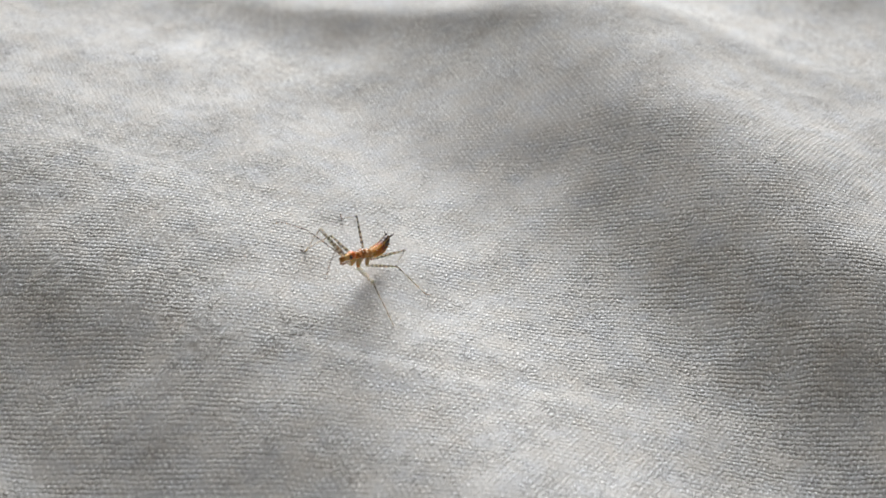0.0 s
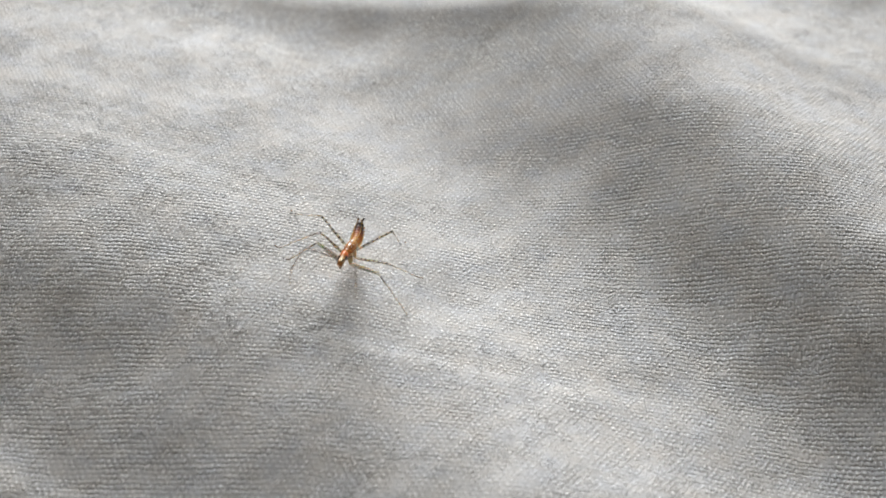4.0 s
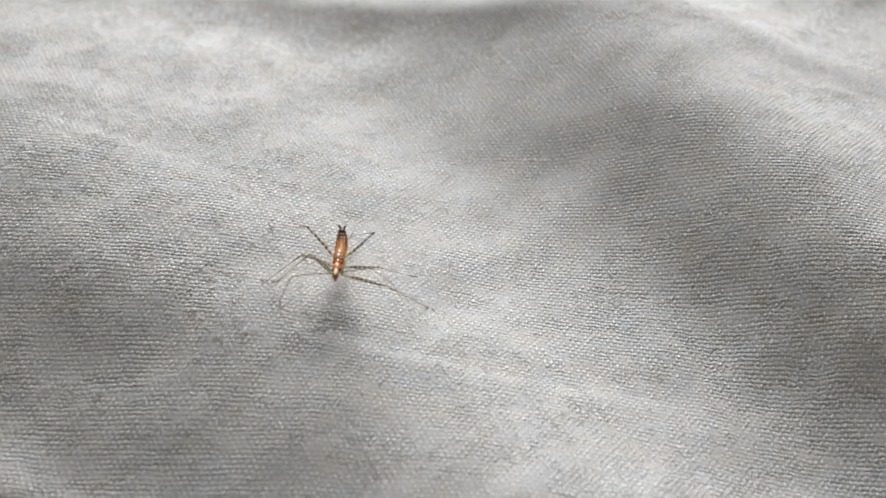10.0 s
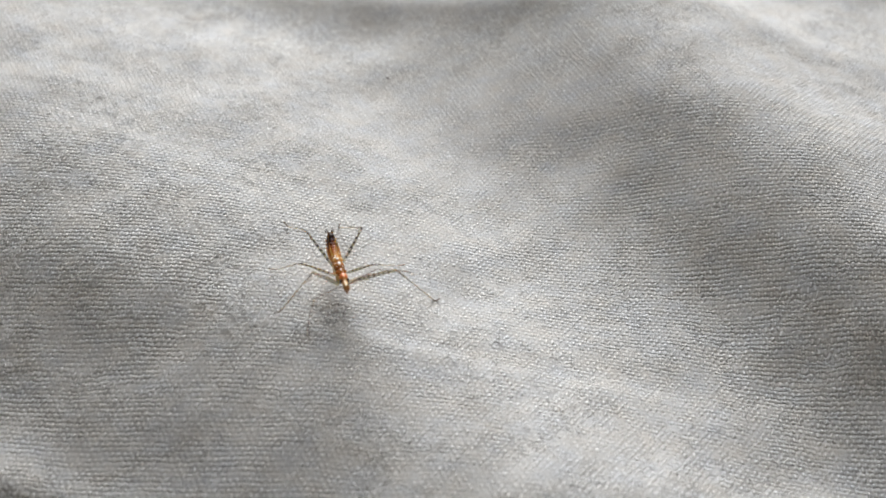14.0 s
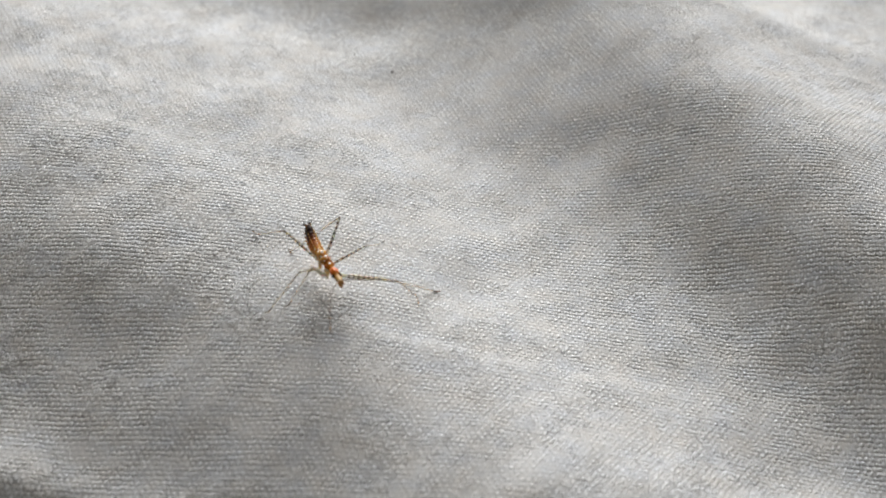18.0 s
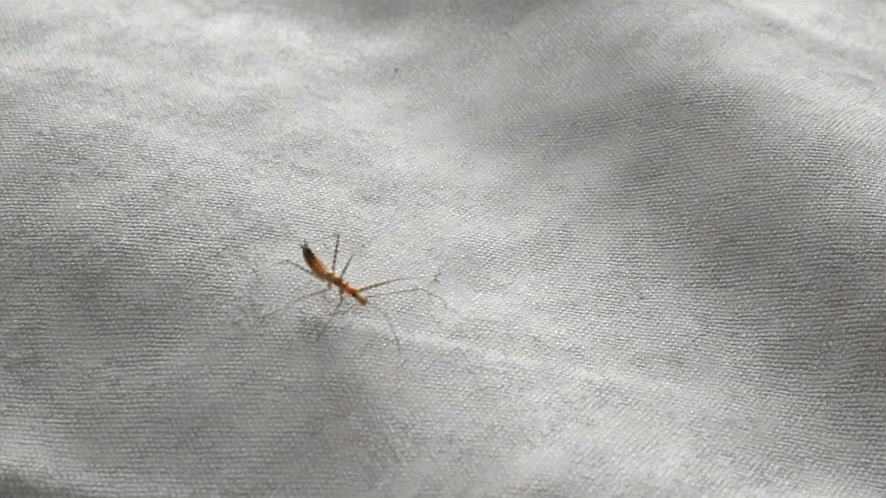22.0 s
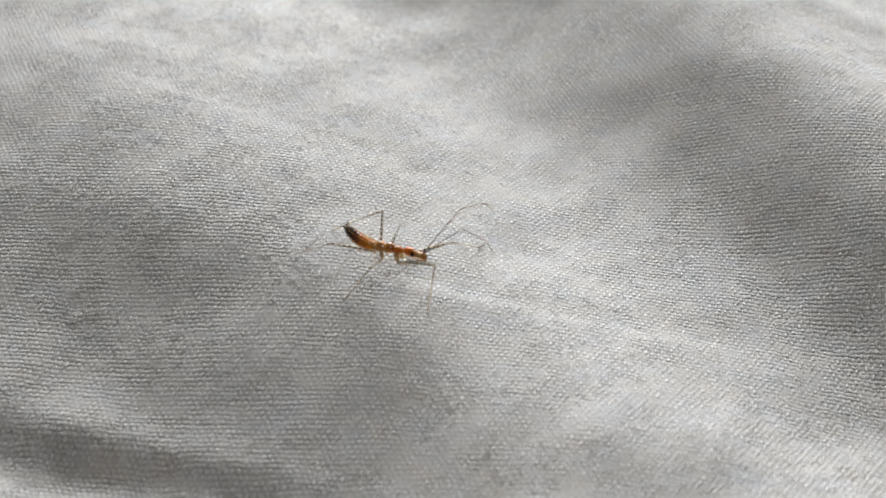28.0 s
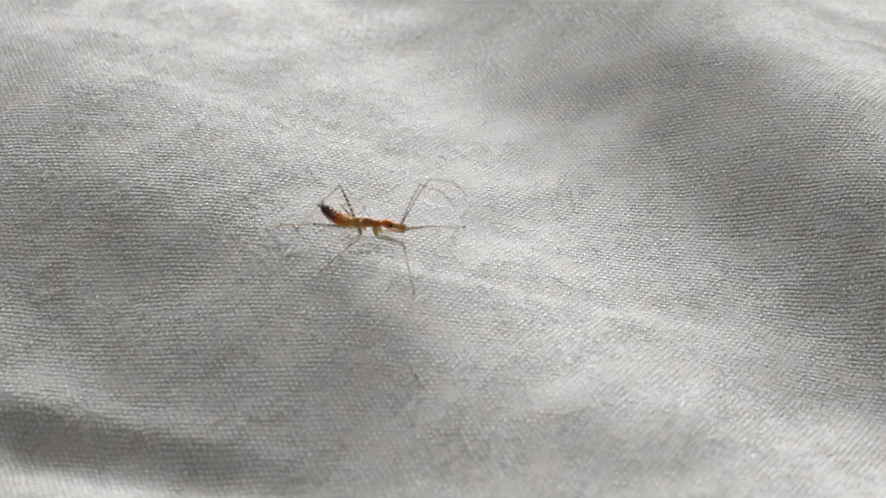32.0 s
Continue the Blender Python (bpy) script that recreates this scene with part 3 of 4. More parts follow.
    tube(bm, in_mm([(0, 0, 0), (0.12, 0, 0.03), (0.3, 0, 0.08), (0.55, 0, 0.12), (0.8, 0, 0.11), (1.0, 0, 0.08), (1.15, 0, 0.05), (1.35, 0, 0.04), (1.7, 0, 0.02), (2.0, 0, 0.0), (2.2, 0, -0.03), (2.28, 0, -0.05)]), [r * MM for r in (0.11, 0.18, 0.30, 0.37, 0.37, 0.33, 0.28, 0.26, 0.27, 0.28, 0.24, 0.14)], 16, 0.95)
    head = part("head", bm, HEAD, insect, "orange head with a blunt straw-coloured snout")
    head.location = (2.66 * MM, 0, 0.08 * MM)
    head.rotation_euler = (0, radians(4), 0)
    for side in (1, -1):
        part("eye", blob(bmesh.new(), in_mm([(1.08, side * 0.25, 0.10)])[0], 0.19 * MM, 0.16 * MM, 0.19 * MM), EYE, head, "round glossy dark eye")
    bm = bmesh.new()
    tube(bm, in_mm([(2.2, 0, -0.12), (2.1, 0, -0.38), (1.7, 0, -0.50), (1.0, 0, -0.42), (0.3, 0, -0.30)]), [r * MM for r in (0.07, 0.10, 0.09, 0.07, 0.03)], 8)
    part("beak", bm, BEAK, head, "pale folded beak under the head")


HIPS = {"fore": (2.2, 0.34, -0.9), "middle": (0.72, 0.38, -0.85), "hind": (0.12, 0.34, -0.36)}
LEG_SIZES = {"fore": (4.2, 5.2), "middle": (3.5, 4.3), "hind": (3.6, 5.4)}


def leg_of(insect, pair, side):
    """One leg: a fixed hip piece, the femur that swings at it and the tibia that swings at the knee."""
    hip = Vector((HIPS[pair][0], side * HIPS[pair][1], HIPS[pair][2]))
    long_f, long_t = LEG_SIZES[pair]
    bm = bmesh.new()
    top = Vector((hip.x - 0.08, side * 0.2, -0.02))
    wide = 0.25 if pair == "fore" else 0.21
    tube(bm, in_mm([top, top.lerp(hip, 0.3), top.lerp(hip, 0.65), top.lerp(hip, 0.92), hip + Vector((0.02, 0, -0.05))]), [wide * k * MM for k in (0.7, 1.0, 0.85, 0.6, 0.4)], 12)
    part("coxa", bm, COXA, insect, "pale yellow hip joint")
    thick = 0.19 if pair == "fore" else 0.125
    bm = bmesh.new()
    tube(bm, in_mm([(-0.03, 0, 0), (0.2, 0, 0.0), (long_f * 0.35, 0, 0.05), (long_f * 0.7, 0, 0.05), (long_f * 0.93, 0, 0.01), (long_f, 0, 0)]), [thick * k * MM for k in (0.7, 0.95, 1.1, 0.85, 0.75, 0.8)], 10)
    femur = part("femur", bm, FORE_FEMUR if pair == "fore" else FEMUR, insect, "thick pale femur with faint rings" if pair == "fore" else "straw femur with dark brown rings")
    femur.location = hip * MM
    bm = bmesh.new()
    t = 0.075 if pair == "fore" else 0.062
    tube(bm, in_mm([(-0.02, 0, 0), (0.25, 0, 0.02), (long_t * 0.5, 0, 0.03), (long_t * 0.9, 0, 0.0), (long_t, 0, 0.0), (long_t + 0.10, 0, 0.14), (long_t + 0.16, 0, 0.42), (long_t + 0.12, 0, 0.52)]), [t * k * MM for k in (1.3, 1.1, 0.85, 0.75, 0.95, 0.85, 0.75, 0.5)], 8)
    tibia = part("tibia", bm, TIBIA[pair], femur, "thin pale shin ending in a dark foot")
    tibia.location = (long_f * MM, 0, 0)
    return femur, tibia


def feeler(insect, side):
    bm = bmesh.new()
    tube(bm, in_mm([(0, 0, 0), (1.4, 0, 0.05), (3.4, 0, 0.08), (5.2, 0, 0.0)]), [r * MM for r in (0.052, 0.046, 0.043, 0.044)], 6)
    antenna = part("antenna", bm, FEELER, insect, "long thin brown antenna, bent twice")
    antenna.location = in_mm([(4.55, side * 0.12, 0.12)])[0]
    bm = bmesh.new()
    tube(bm, in_mm([(5.2, 0, 0), (5.4, 0, -0.28), (5.75, 0, -0.9), (6.1, 0, -1.6), (6.16, 0, -1.9), (6.0, 0, -2.5), (5.7, 0, -3.2)]), [r * MM for r in (0.044, 0.042, 0.04, 0.04, 0.04, 0.034, 0.018)], 6)
    part("flagellum", bm, FEELER, antenna)
    return antenna


def insect_nymph():
    insect = tagged(new("insect"), "small amber long-legged nymph with banded legs on the sheet", "insect")
    body_of(insect)
    limbs = {(pair, side): leg_of(insect, pair, side) for pair in HIPS for side in (1, -1)}
    feelers = {side: feeler(insect, side) for side in (1, -1)}
    return insect, limbs, feelers


INSECT, LEGS, FEELERS = insect_nymph()


# ---- what moves: the insect turns on the spot and takes small steps ----
def motions():
    walk(INSECT, [
        (0, pose(-0.004580, -0.003781, 0.003562, 0, -31.66, -120.17)),
        (1, pose(-0.005544, -0.004647, 0.003758, 0, -30.61, -114.85)),
        (2, pose(-0.006149, -0.003975, 0.003821, 0, -21.72, -110.95)),
        (3, pose(-0.006530, -0.003988, 0.003883, 0, -26.62, -107.62)),
        (3.5, pose(-0.007032, -0.003931, 0.003968, 0, -22.92, -103.34)),
        (5.5, pose(-0.008190, -0.004422, 0.004168, 0, -22.14, -95.17)),
        (6, pose(-0.008219, -0.004612, 0.004168, 0, -24.60, -94.76)),
        (7, pose(-0.008287, -0.004738, 0.004177, 0, -24.22, -95.40)),
        (8, pose(-0.008284, -0.004952, 0.004172, 0, -21.85, -91.52)),
        (9, pose(-0.008603, -0.005561, 0.004216, 0, -18.45, -90.75)),
        (10, pose(-0.008950, -0.005314, 0.004275, 0, -19.39, -90.45)),
        (11, pose(-0.009284, -0.006175, 0.004318, 0, -18.53, -81.81)),
        (12, pose(-0.009429, -0.006479, 0.004340, 0, -19.79, -78.24)),
        (13, pose(-0.009822, -0.006819, 0.004405, 0, -19.15, -75.75)),
        (14, pose(-0.009876, -0.007360, 0.004428, 0, -13.24, -75.53)),
        (14.5, pose(-0.009792, -0.007727, 0.004445, 0, -14.38, -75.51)),
        (16.5, pose(-0.010923, -0.007551, 0.004700, 0, -9.15, -70.69)),
        (17, pose(-0.011361, -0.007466, 0.004792, 0, -7.36, -65.35)),
        (18, pose(-0.011602, -0.007756, 0.004866, 0, -8.11, -64.64)),
        (19, pose(-0.011836, -0.007401, 0.004943, 0, -11.14, -51.41)),
        (20, pose(-0.011692, -0.007409, 0.004958, 0, -14.46, -51.25)),
        (21, pose(-0.011517, -0.008921, 0.004997, 0, -6.92, -49.43)),
        (22, pose(-0.011145, -0.010678, 0.004950, 0, -3.99, -46.71)),
        (23, pose(-0.011362, -0.010929, 0.005014, 0, -5.04, -42.45)),
        (24, pose(-0.011286, -0.010438, 0.005135, 0, -3.20, -44.96)),
        (25, pose(-0.011155, -0.011717, 0.004980, 0, -6.50, -41.62)),
        (26, pose(-0.011661, -0.011601, 0.005026, 0, -6.26, -33.98)),
        (26.5, pose(-0.011859, -0.012235, 0.004924, 0, -11.40, -34.20)),
        (28.5, pose(-0.011456, -0.011849, 0.004966, 0, -10.52, -26.28)),
        (29, pose(-0.011542, -0.011237, 0.005038, 0, -15.90, -23.64)),
        (30, pose(-0.011342, -0.011498, 0.004998, 0, -14.15, -25.74)),
        (31, pose(-0.010968, -0.011543, 0.004964, 0, -14.27, -23.98)),
        (32, pose(-0.010946, -0.011865, 0.004929, 0, -13.73, -26.00)),
    ])
    femur, tibia = LEGS["fore", 1]
    walk(femur, [
        (0, pose(0.00220, 0.00034, -0.00090, 40.7, -0.6, 47.1)), (1, pose(0.00220, 0.00034, -0.00090, 44.6, -3.6, 54.0)), (2, pose(0.00220, 0.00034, -0.00090, 48.5, -3.6, 52.7)), (3, pose(0.00220, 0.00034, -0.00090, 45.4, 3.9, 42.3)), (3.5, pose(0.00220, 0.00034, -0.00090, 36.1, -6.5, 45.2)), (5.5, pose(0.00220, 0.00034, -0.00090, 41.5, -4.9, 41.6)), (6, pose(0.00220, 0.00034, -0.00090, 47.9, 5.2, 36.2)), (7, pose(0.00220, 0.00034, -0.00090, 43.6, 2.0, 47.3)), (8, pose(0.00220, 0.00034, -0.00090, 45.9, 2.3, 66.3)), (8.5, pose(0.00220, 0.00034, -0.00090, 13.4, -14.5, 81.4)), (9, pose(0.00220, 0.00034, -0.00090, 44.7, -2.2, 72.2)), (10, pose(0.00220, 0.00034, -0.00090, 53.0, 3.7, 63.6)), (11, pose(0.00220, 0.00034, -0.00090, 44.9, -2.9, 65.6)), (12, pose(0.00220, 0.00034, -0.00090, 59.8, 9.6, 59.1)), (13, pose(0.00220, 0.00034, -0.00090, 93.7, 21.7, 114.2)), (14, pose(0.00220, 0.00034, -0.00090, 20.8, -11.9, 77.2)), (14.5, pose(0.00220, 0.00034, -0.00090, 22.8, -21.0, 70.6)), (16.5, pose(0.00220, 0.00034, -0.00090, 41.1, -0.9, 66.8)), (17, pose(0.00220, 0.00034, -0.00090, 44.0, 4.8, 59.4)), (18, pose(0.00220, 0.00034, -0.00090, 44.5, 7.9, 62.6)), (19, pose(0.00220, 0.00034, -0.00090, 53.1, 13.1, 29.7)), (20, pose(0.00220, 0.00034, -0.00090, 51.4, 16.6, 33.3)), (21, pose(0.00220, 0.00034, -0.00090, 79.0, 28.3, 89.1)), (22, pose(0.00220, 0.00034, -0.00090, 33.0, 7.5, 78.6)), (23, pose(0.00220, 0.00034, -0.00090, 36.1, 5.7, 65.3)), (24, pose(0.00220, 0.00034, -0.00090, 41.5, 7.1, 60.4)), (25, pose(0.00220, 0.00034, -0.00090, 42.9, 14.7, 78.8)), (26, pose(0.00220, 0.00034, -0.00090, 35.4, 17.2, 69.9)), (26.5, pose(0.00220, 0.00034, -0.00090, 37.2, 19.5, 75.2)), (28.5, pose(0.00220, 0.00034, -0.00090, 39.0, 5.5, 46.4)), (29, pose(0.00220, 0.00034, -0.00090, 39.5, 14.7, 41.4)), (30, pose(0.00220, 0.00034, -0.00090, 45.4, 23.8, 63.7)), (31, pose(0.00220, 0.00034, -0.00090, 52.8, 22.9, 55.0)), (32, pose(0.00220, 0.00034, -0.00090, 57.6, 19.5, 56.4)),
    ])
    walk(tibia, [
        (0, pose(0.00420, 0, 0, 0, 98.1, 0)), (1, pose(0.00420, 0, 0, 0, 95.9, 0)), (2, pose(0.00420, 0, 0, 0, 93.2, 0)), (3, pose(0.00420, 0, 0, 0, 90.2, 0)), (3.5, pose(0.00420, 0, 0, 0, 92.1, 0)), (5.5, pose(0.00420, 0, 0, 0, 92.7, 0)), (6, pose(0.00420, 0, 0, 0, 92.3, 0)), (7, pose(0.00420, 0, 0, 0, 81.3, 0)), (8, pose(0.00420, 0, 0, 0, 63.5, 0)), (8.5, pose(0.00420, 0, 0, 0, 72.4, 0)), (9, pose(0.00420, 0, 0, 0, 64.4, 0)), (10, pose(0.00420, 0, 0, 0, 66.8, 0)), (11, pose(0.00420, 0, 0, 0, 62.2, 0)), (12, pose(0.00420, 0, 0, 0, 58.7, 0)), (13, pose(0.00420, 0, 0, 0, -30.2, 0)), (14, pose(0.00420, 0, 0, 0, 67.8, 0)), (14.5, pose(0.00420, 0, 0, 0, 86.0, 0)), (16.5, pose(0.00420, 0, 0, 0, 53.3, 0)), (17, pose(0.00420, 0, 0, 0, 46.7, 0)), (18, pose(0.00420, 0, 0, 0, 39.1, 0)), (19, pose(0.00420, 0, 0, 0, 56.3, 0)), (20, pose(0.00420, 0, 0, 0, 55.3, 0)), (21, pose(0.00420, 0, 0, 0, -26.7, 0)), (22, pose(0.00420, 0, 0, 0, 24.4, 0)), (23, pose(0.00420, 0, 0, 0, 37.0, 0)), (24, pose(0.00420, 0, 0, 0, 39.3, 0)), (25, pose(0.00420, 0, 0, 0, 12.0, 0)), (26, pose(0.00420, 0, 0, 0, 12.3, 0)), (26.5, pose(0.00420, 0, 0, 0, 6.8, 0)), (28.5, pose(0.00420, 0, 0, 0, 51.9, 0)), (29, pose(0.00420, 0, 0, 0, 48.8, 0)), (30, pose(0.00420, 0, 0, 0, 13.1, 0)), (31, pose(0.00420, 0, 0, 0, 25.6, 0)), (32, pose(0.00420, 0, 0, 0, 31.3, 0)),
    ])
    femur, tibia = LEGS["middle", 1]
    walk(femur, [
        (0, pose(0.00072, 0.00038, -0.00085, 58.1, -18.4, 73.3)), (1, pose(0.00072, 0.00038, -0.00085, 62.7, -11.0, 70.1)), (2, pose(0.00072, 0.00038, -0.00085, 53.9, -8.6, 73.3)), (3, pose(0.00072, 0.00038, -0.00085, 66.8, -11.4, 60.7)), (3.5, pose(0.00072, 0.00038, -0.00085, 63.8, -7.6, 63.0)), (5.5, pose(0.00072, 0.00038, -0.00085, 57.0, -11.5, 55.5)), (6, pose(0.00072, 0.00038, -0.00085, 53.4, -18.9, 55.5)), (7, pose(0.00072, 0.00038, -0.00085, 57.5, -15.0, 57.0)), (8, pose(0.00072, 0.00038, -0.00085, 58.1, -9.4, 60.7)), (9, pose(0.00072, 0.00038, -0.00085, 62.5, -18.1, 51.0)), (10, pose(0.00072, 0.00038, -0.00085, 60.9, -11.2, 60.3)), (11, pose(0.00072, 0.00038, -0.00085, 54.3, -21.7, 55.6)), (12, pose(0.00072, 0.00038, -0.00085, 18.0, -17.9, 117.7)), (13, pose(0.00072, 0.00038, -0.00085, 53.5, -25.4, 53.5)), (14, pose(0.00072, 0.00038, -0.00085, 66.3, -26.8, 44.0)), (14.5, pose(0.00072, 0.00038, -0.00085, 50.7, -15.9, 95.6)), (16.5, pose(0.00072, 0.00038, -0.00085, 40.3, -17.2, 104.2)), (17, pose(0.00072, 0.00038, -0.00085, 56.7, -8.7, 80.8)), (18, pose(0.00072, 0.00038, -0.00085, 45.9, -7.7, 98.6)), (19, pose(0.00072, 0.00038, -0.00085, 14.6, -35.0, 106.5)), (20, pose(0.00072, 0.00038, -0.00085, -14.5, -31.3, 125.2)), (21, pose(0.00072, 0.00038, -0.00085, 48.7, -7.9, 91.0)), (22, pose(0.00072, 0.00038, -0.00085, 19.4, -12.7, 116.2)), (23, pose(0.00072, 0.00038, -0.00085, 15.8, 4.3, 120.2)), (24, pose(0.00072, 0.00038, -0.00085, 27.0, -16.3, 106.5)), (25, pose(0.00072, 0.00038, -0.00085, 26.1, 5.1, 126.2)), (26, pose(0.00072, 0.00038, -0.00085, 24.3, 10.7, 110.6)), (26.5, pose(0.00072, 0.00038, -0.00085, 31.4, -2.2, 107.1)), (28.5, pose(0.00072, 0.00038, -0.00085, 11.0, -14.4, 104.6)), (29, pose(0.00072, 0.00038, -0.00085, -43.0, -16.4, 136.3)), (30, pose(0.00072, 0.00038, -0.00085, -44.8, -20.9, 146.4)), (31, pose(0.00072, 0.00038, -0.00085, -45.8, -16.2, 142.7)), (32, pose(0.00072, 0.00038, -0.00085, -47.8, -20.8, 153.4)),
    ])
    walk(tibia, [
        (0, pose(0.00350, 0, 0, 0, 89.8, 0)), (1, pose(0.00350, 0, 0, 0, 86.5, 0)), (2, pose(0.00350, 0, 0, 0, 80.0, 0)), (3, pose(0.00350, 0, 0, 0, 91.4, 0)), (3.5, pose(0.00350, 0, 0, 0, 87.0, 0)), (5.5, pose(0.00350, 0, 0, 0, 92.9, 0)), (6, pose(0.00350, 0, 0, 0, 93.6, 0)), (7, pose(0.00350, 0, 0, 0, 97.7, 0)), (8, pose(0.00350, 0, 0, 0, 91.2, 0)), (9, pose(0.00350, 0, 0, 0, 94.7, 0)), (10, pose(0.00350, 0, 0, 0, 82.6, 0)), (11, pose(0.00350, 0, 0, 0, 89.9, 0)), (12, pose(0.00350, 0, 0, 0, 50.3, 0)), (13, pose(0.00350, 0, 0, 0, 99.5, 0)), (14, pose(0.00350, 0, 0, 0, 104.8, 0)), (14.5, pose(0.00350, 0, 0, 0, 71.6, 0)), (16.5, pose(0.00350, 0, 0, 0, 67.3, 0)), (17, pose(0.00350, 0, 0, 0, 76.9, 0)), (18, pose(0.00350, 0, 0, 0, 55.4, 0)), (19, pose(0.00350, 0, 0, 0, 88.6, 0)), (20, pose(0.00350, 0, 0, 0, 85.9, 0)), (21, pose(0.00350, 0, 0, 0, 62.9, 0)), (22, pose(0.00350, 0, 0, 0, 49.7, 0)), (23, pose(0.00350, 0, 0, 0, 16.7, 0)), (24, pose(0.00350, 0, 0, 0, 64.8, 0)), (25, pose(0.00350, 0, 0, 0, 8.1, 0)), (26, pose(0.00350, 0, 0, 0, 6.9, 0)), (26.5, pose(0.00350, 0, 0, 0, 26.8, 0)), (28.5, pose(0.00350, 0, 0, 0, 49.8, 0)), (29, pose(0.00350, 0, 0, 0, 73.7, 0)), (30, pose(0.00350, 0, 0, 0, 83.1, 0)), (31, pose(0.00350, 0, 0, 0, 68.5, 0)), (32, pose(0.00350, 0, 0, 0, 77.9, 0)),
    ])
    femur, tibia = LEGS["hind", 1]
    walk(femur, [
        (0, pose(0.00012, 0.00034, -0.00036, 83.6, -32.2, 80.8)), (1, pose(0.00012, 0.00034, -0.00036, 68.4, -47.9, 98.1)), (2, pose(0.00012, 0.00034, -0.00036, 63.5, -36.8, 91.8)), (3, pose(0.00012, 0.00034, -0.00036, 70.8, -36.0, 85.6)), (3.5, pose(0.00012, 0.00034, -0.00036, 69.8, -34.3, 84.7)), (5.5, pose(0.00012, 0.00034, -0.00036, 52.8, -39.2, 120.5)), (6, pose(0.00012, 0.00034, -0.00036, 100.3, -43.2, 88.1)), (7, pose(0.00012, 0.00034, -0.00036, 106.1, -42.6, 75.9)), (8, pose(0.00012, 0.00034, -0.00036, 112.0, -42.5, 66.7)), (9, pose(0.00012, 0.00034, -0.00036, 113.1, -42.5, 67.9)), (10, pose(0.00012, 0.00034, -0.00036, 97.6, -44.1, 82.7)), (11, pose(0.00012, 0.00034, -0.00036, 67.9, -41.5, 111.5)), (12, pose(0.00012, 0.00034, -0.00036, 61.4, -41.2, 117.7)), (13, pose(0.00012, 0.00034, -0.00036, 71.2, -45.5, 112.2)), (14, pose(0.00012, 0.00034, -0.00036, 61.1, -40.5, 125.2)), (14.5, pose(0.00012, 0.00034, -0.00036, 61.5, -39.4, 128.3)), (16.5, pose(0.00012, 0.00034, -0.00036, 75.2, -34.1, 141.3)), (17, pose(0.00012, 0.00034, -0.00036, 55.0, -61.2, 112.6)), (18, pose(0.00012, 0.00034, -0.00036, 75.2, -38.8, 128.1)), (19, pose(0.00012, 0.00034, -0.00036, 78.3, -40.9, 117.0)), (20, pose(0.00012, 0.00034, -0.00036, 76.2, -61.6, 80.8)), (21, pose(0.00012, 0.00034, -0.00036, 67.0, -37.5, 121.6)), (22, pose(0.00012, 0.00034, -0.00036, 46.1, -34.8, 125.6)), (23, pose(0.00012, 0.00034, -0.00036, 45.3, -32.8, 123.7)), (24, pose(0.00012, 0.00034, -0.00036, 40.6, -30.5, 125.2)), (25, pose(0.00012, 0.00034, -0.00036, 48.9, -29.4, 131.5)), (26, pose(0.00012, 0.00034, -0.00036, 37.6, -34.0, 120.6)), (26.5, pose(0.00012, 0.00034, -0.00036, 69.6, -19.4, 109.5)), (28.5, pose(0.00012, 0.00034, -0.00036, 68.6, -27.6, 120.4)), (29, pose(0.00012, 0.00034, -0.00036, -23.6, -82.3, -140.0)), (30, pose(0.00012, 0.00034, -0.00036, 19.1, -71.1, 172.2)), (31, pose(0.00012, 0.00034, -0.00036, 8.9, -70.4, -176.9)), (32, pose(0.00012, 0.00034, -0.00036, 51.5, -47.7, 140.7)),
    ])
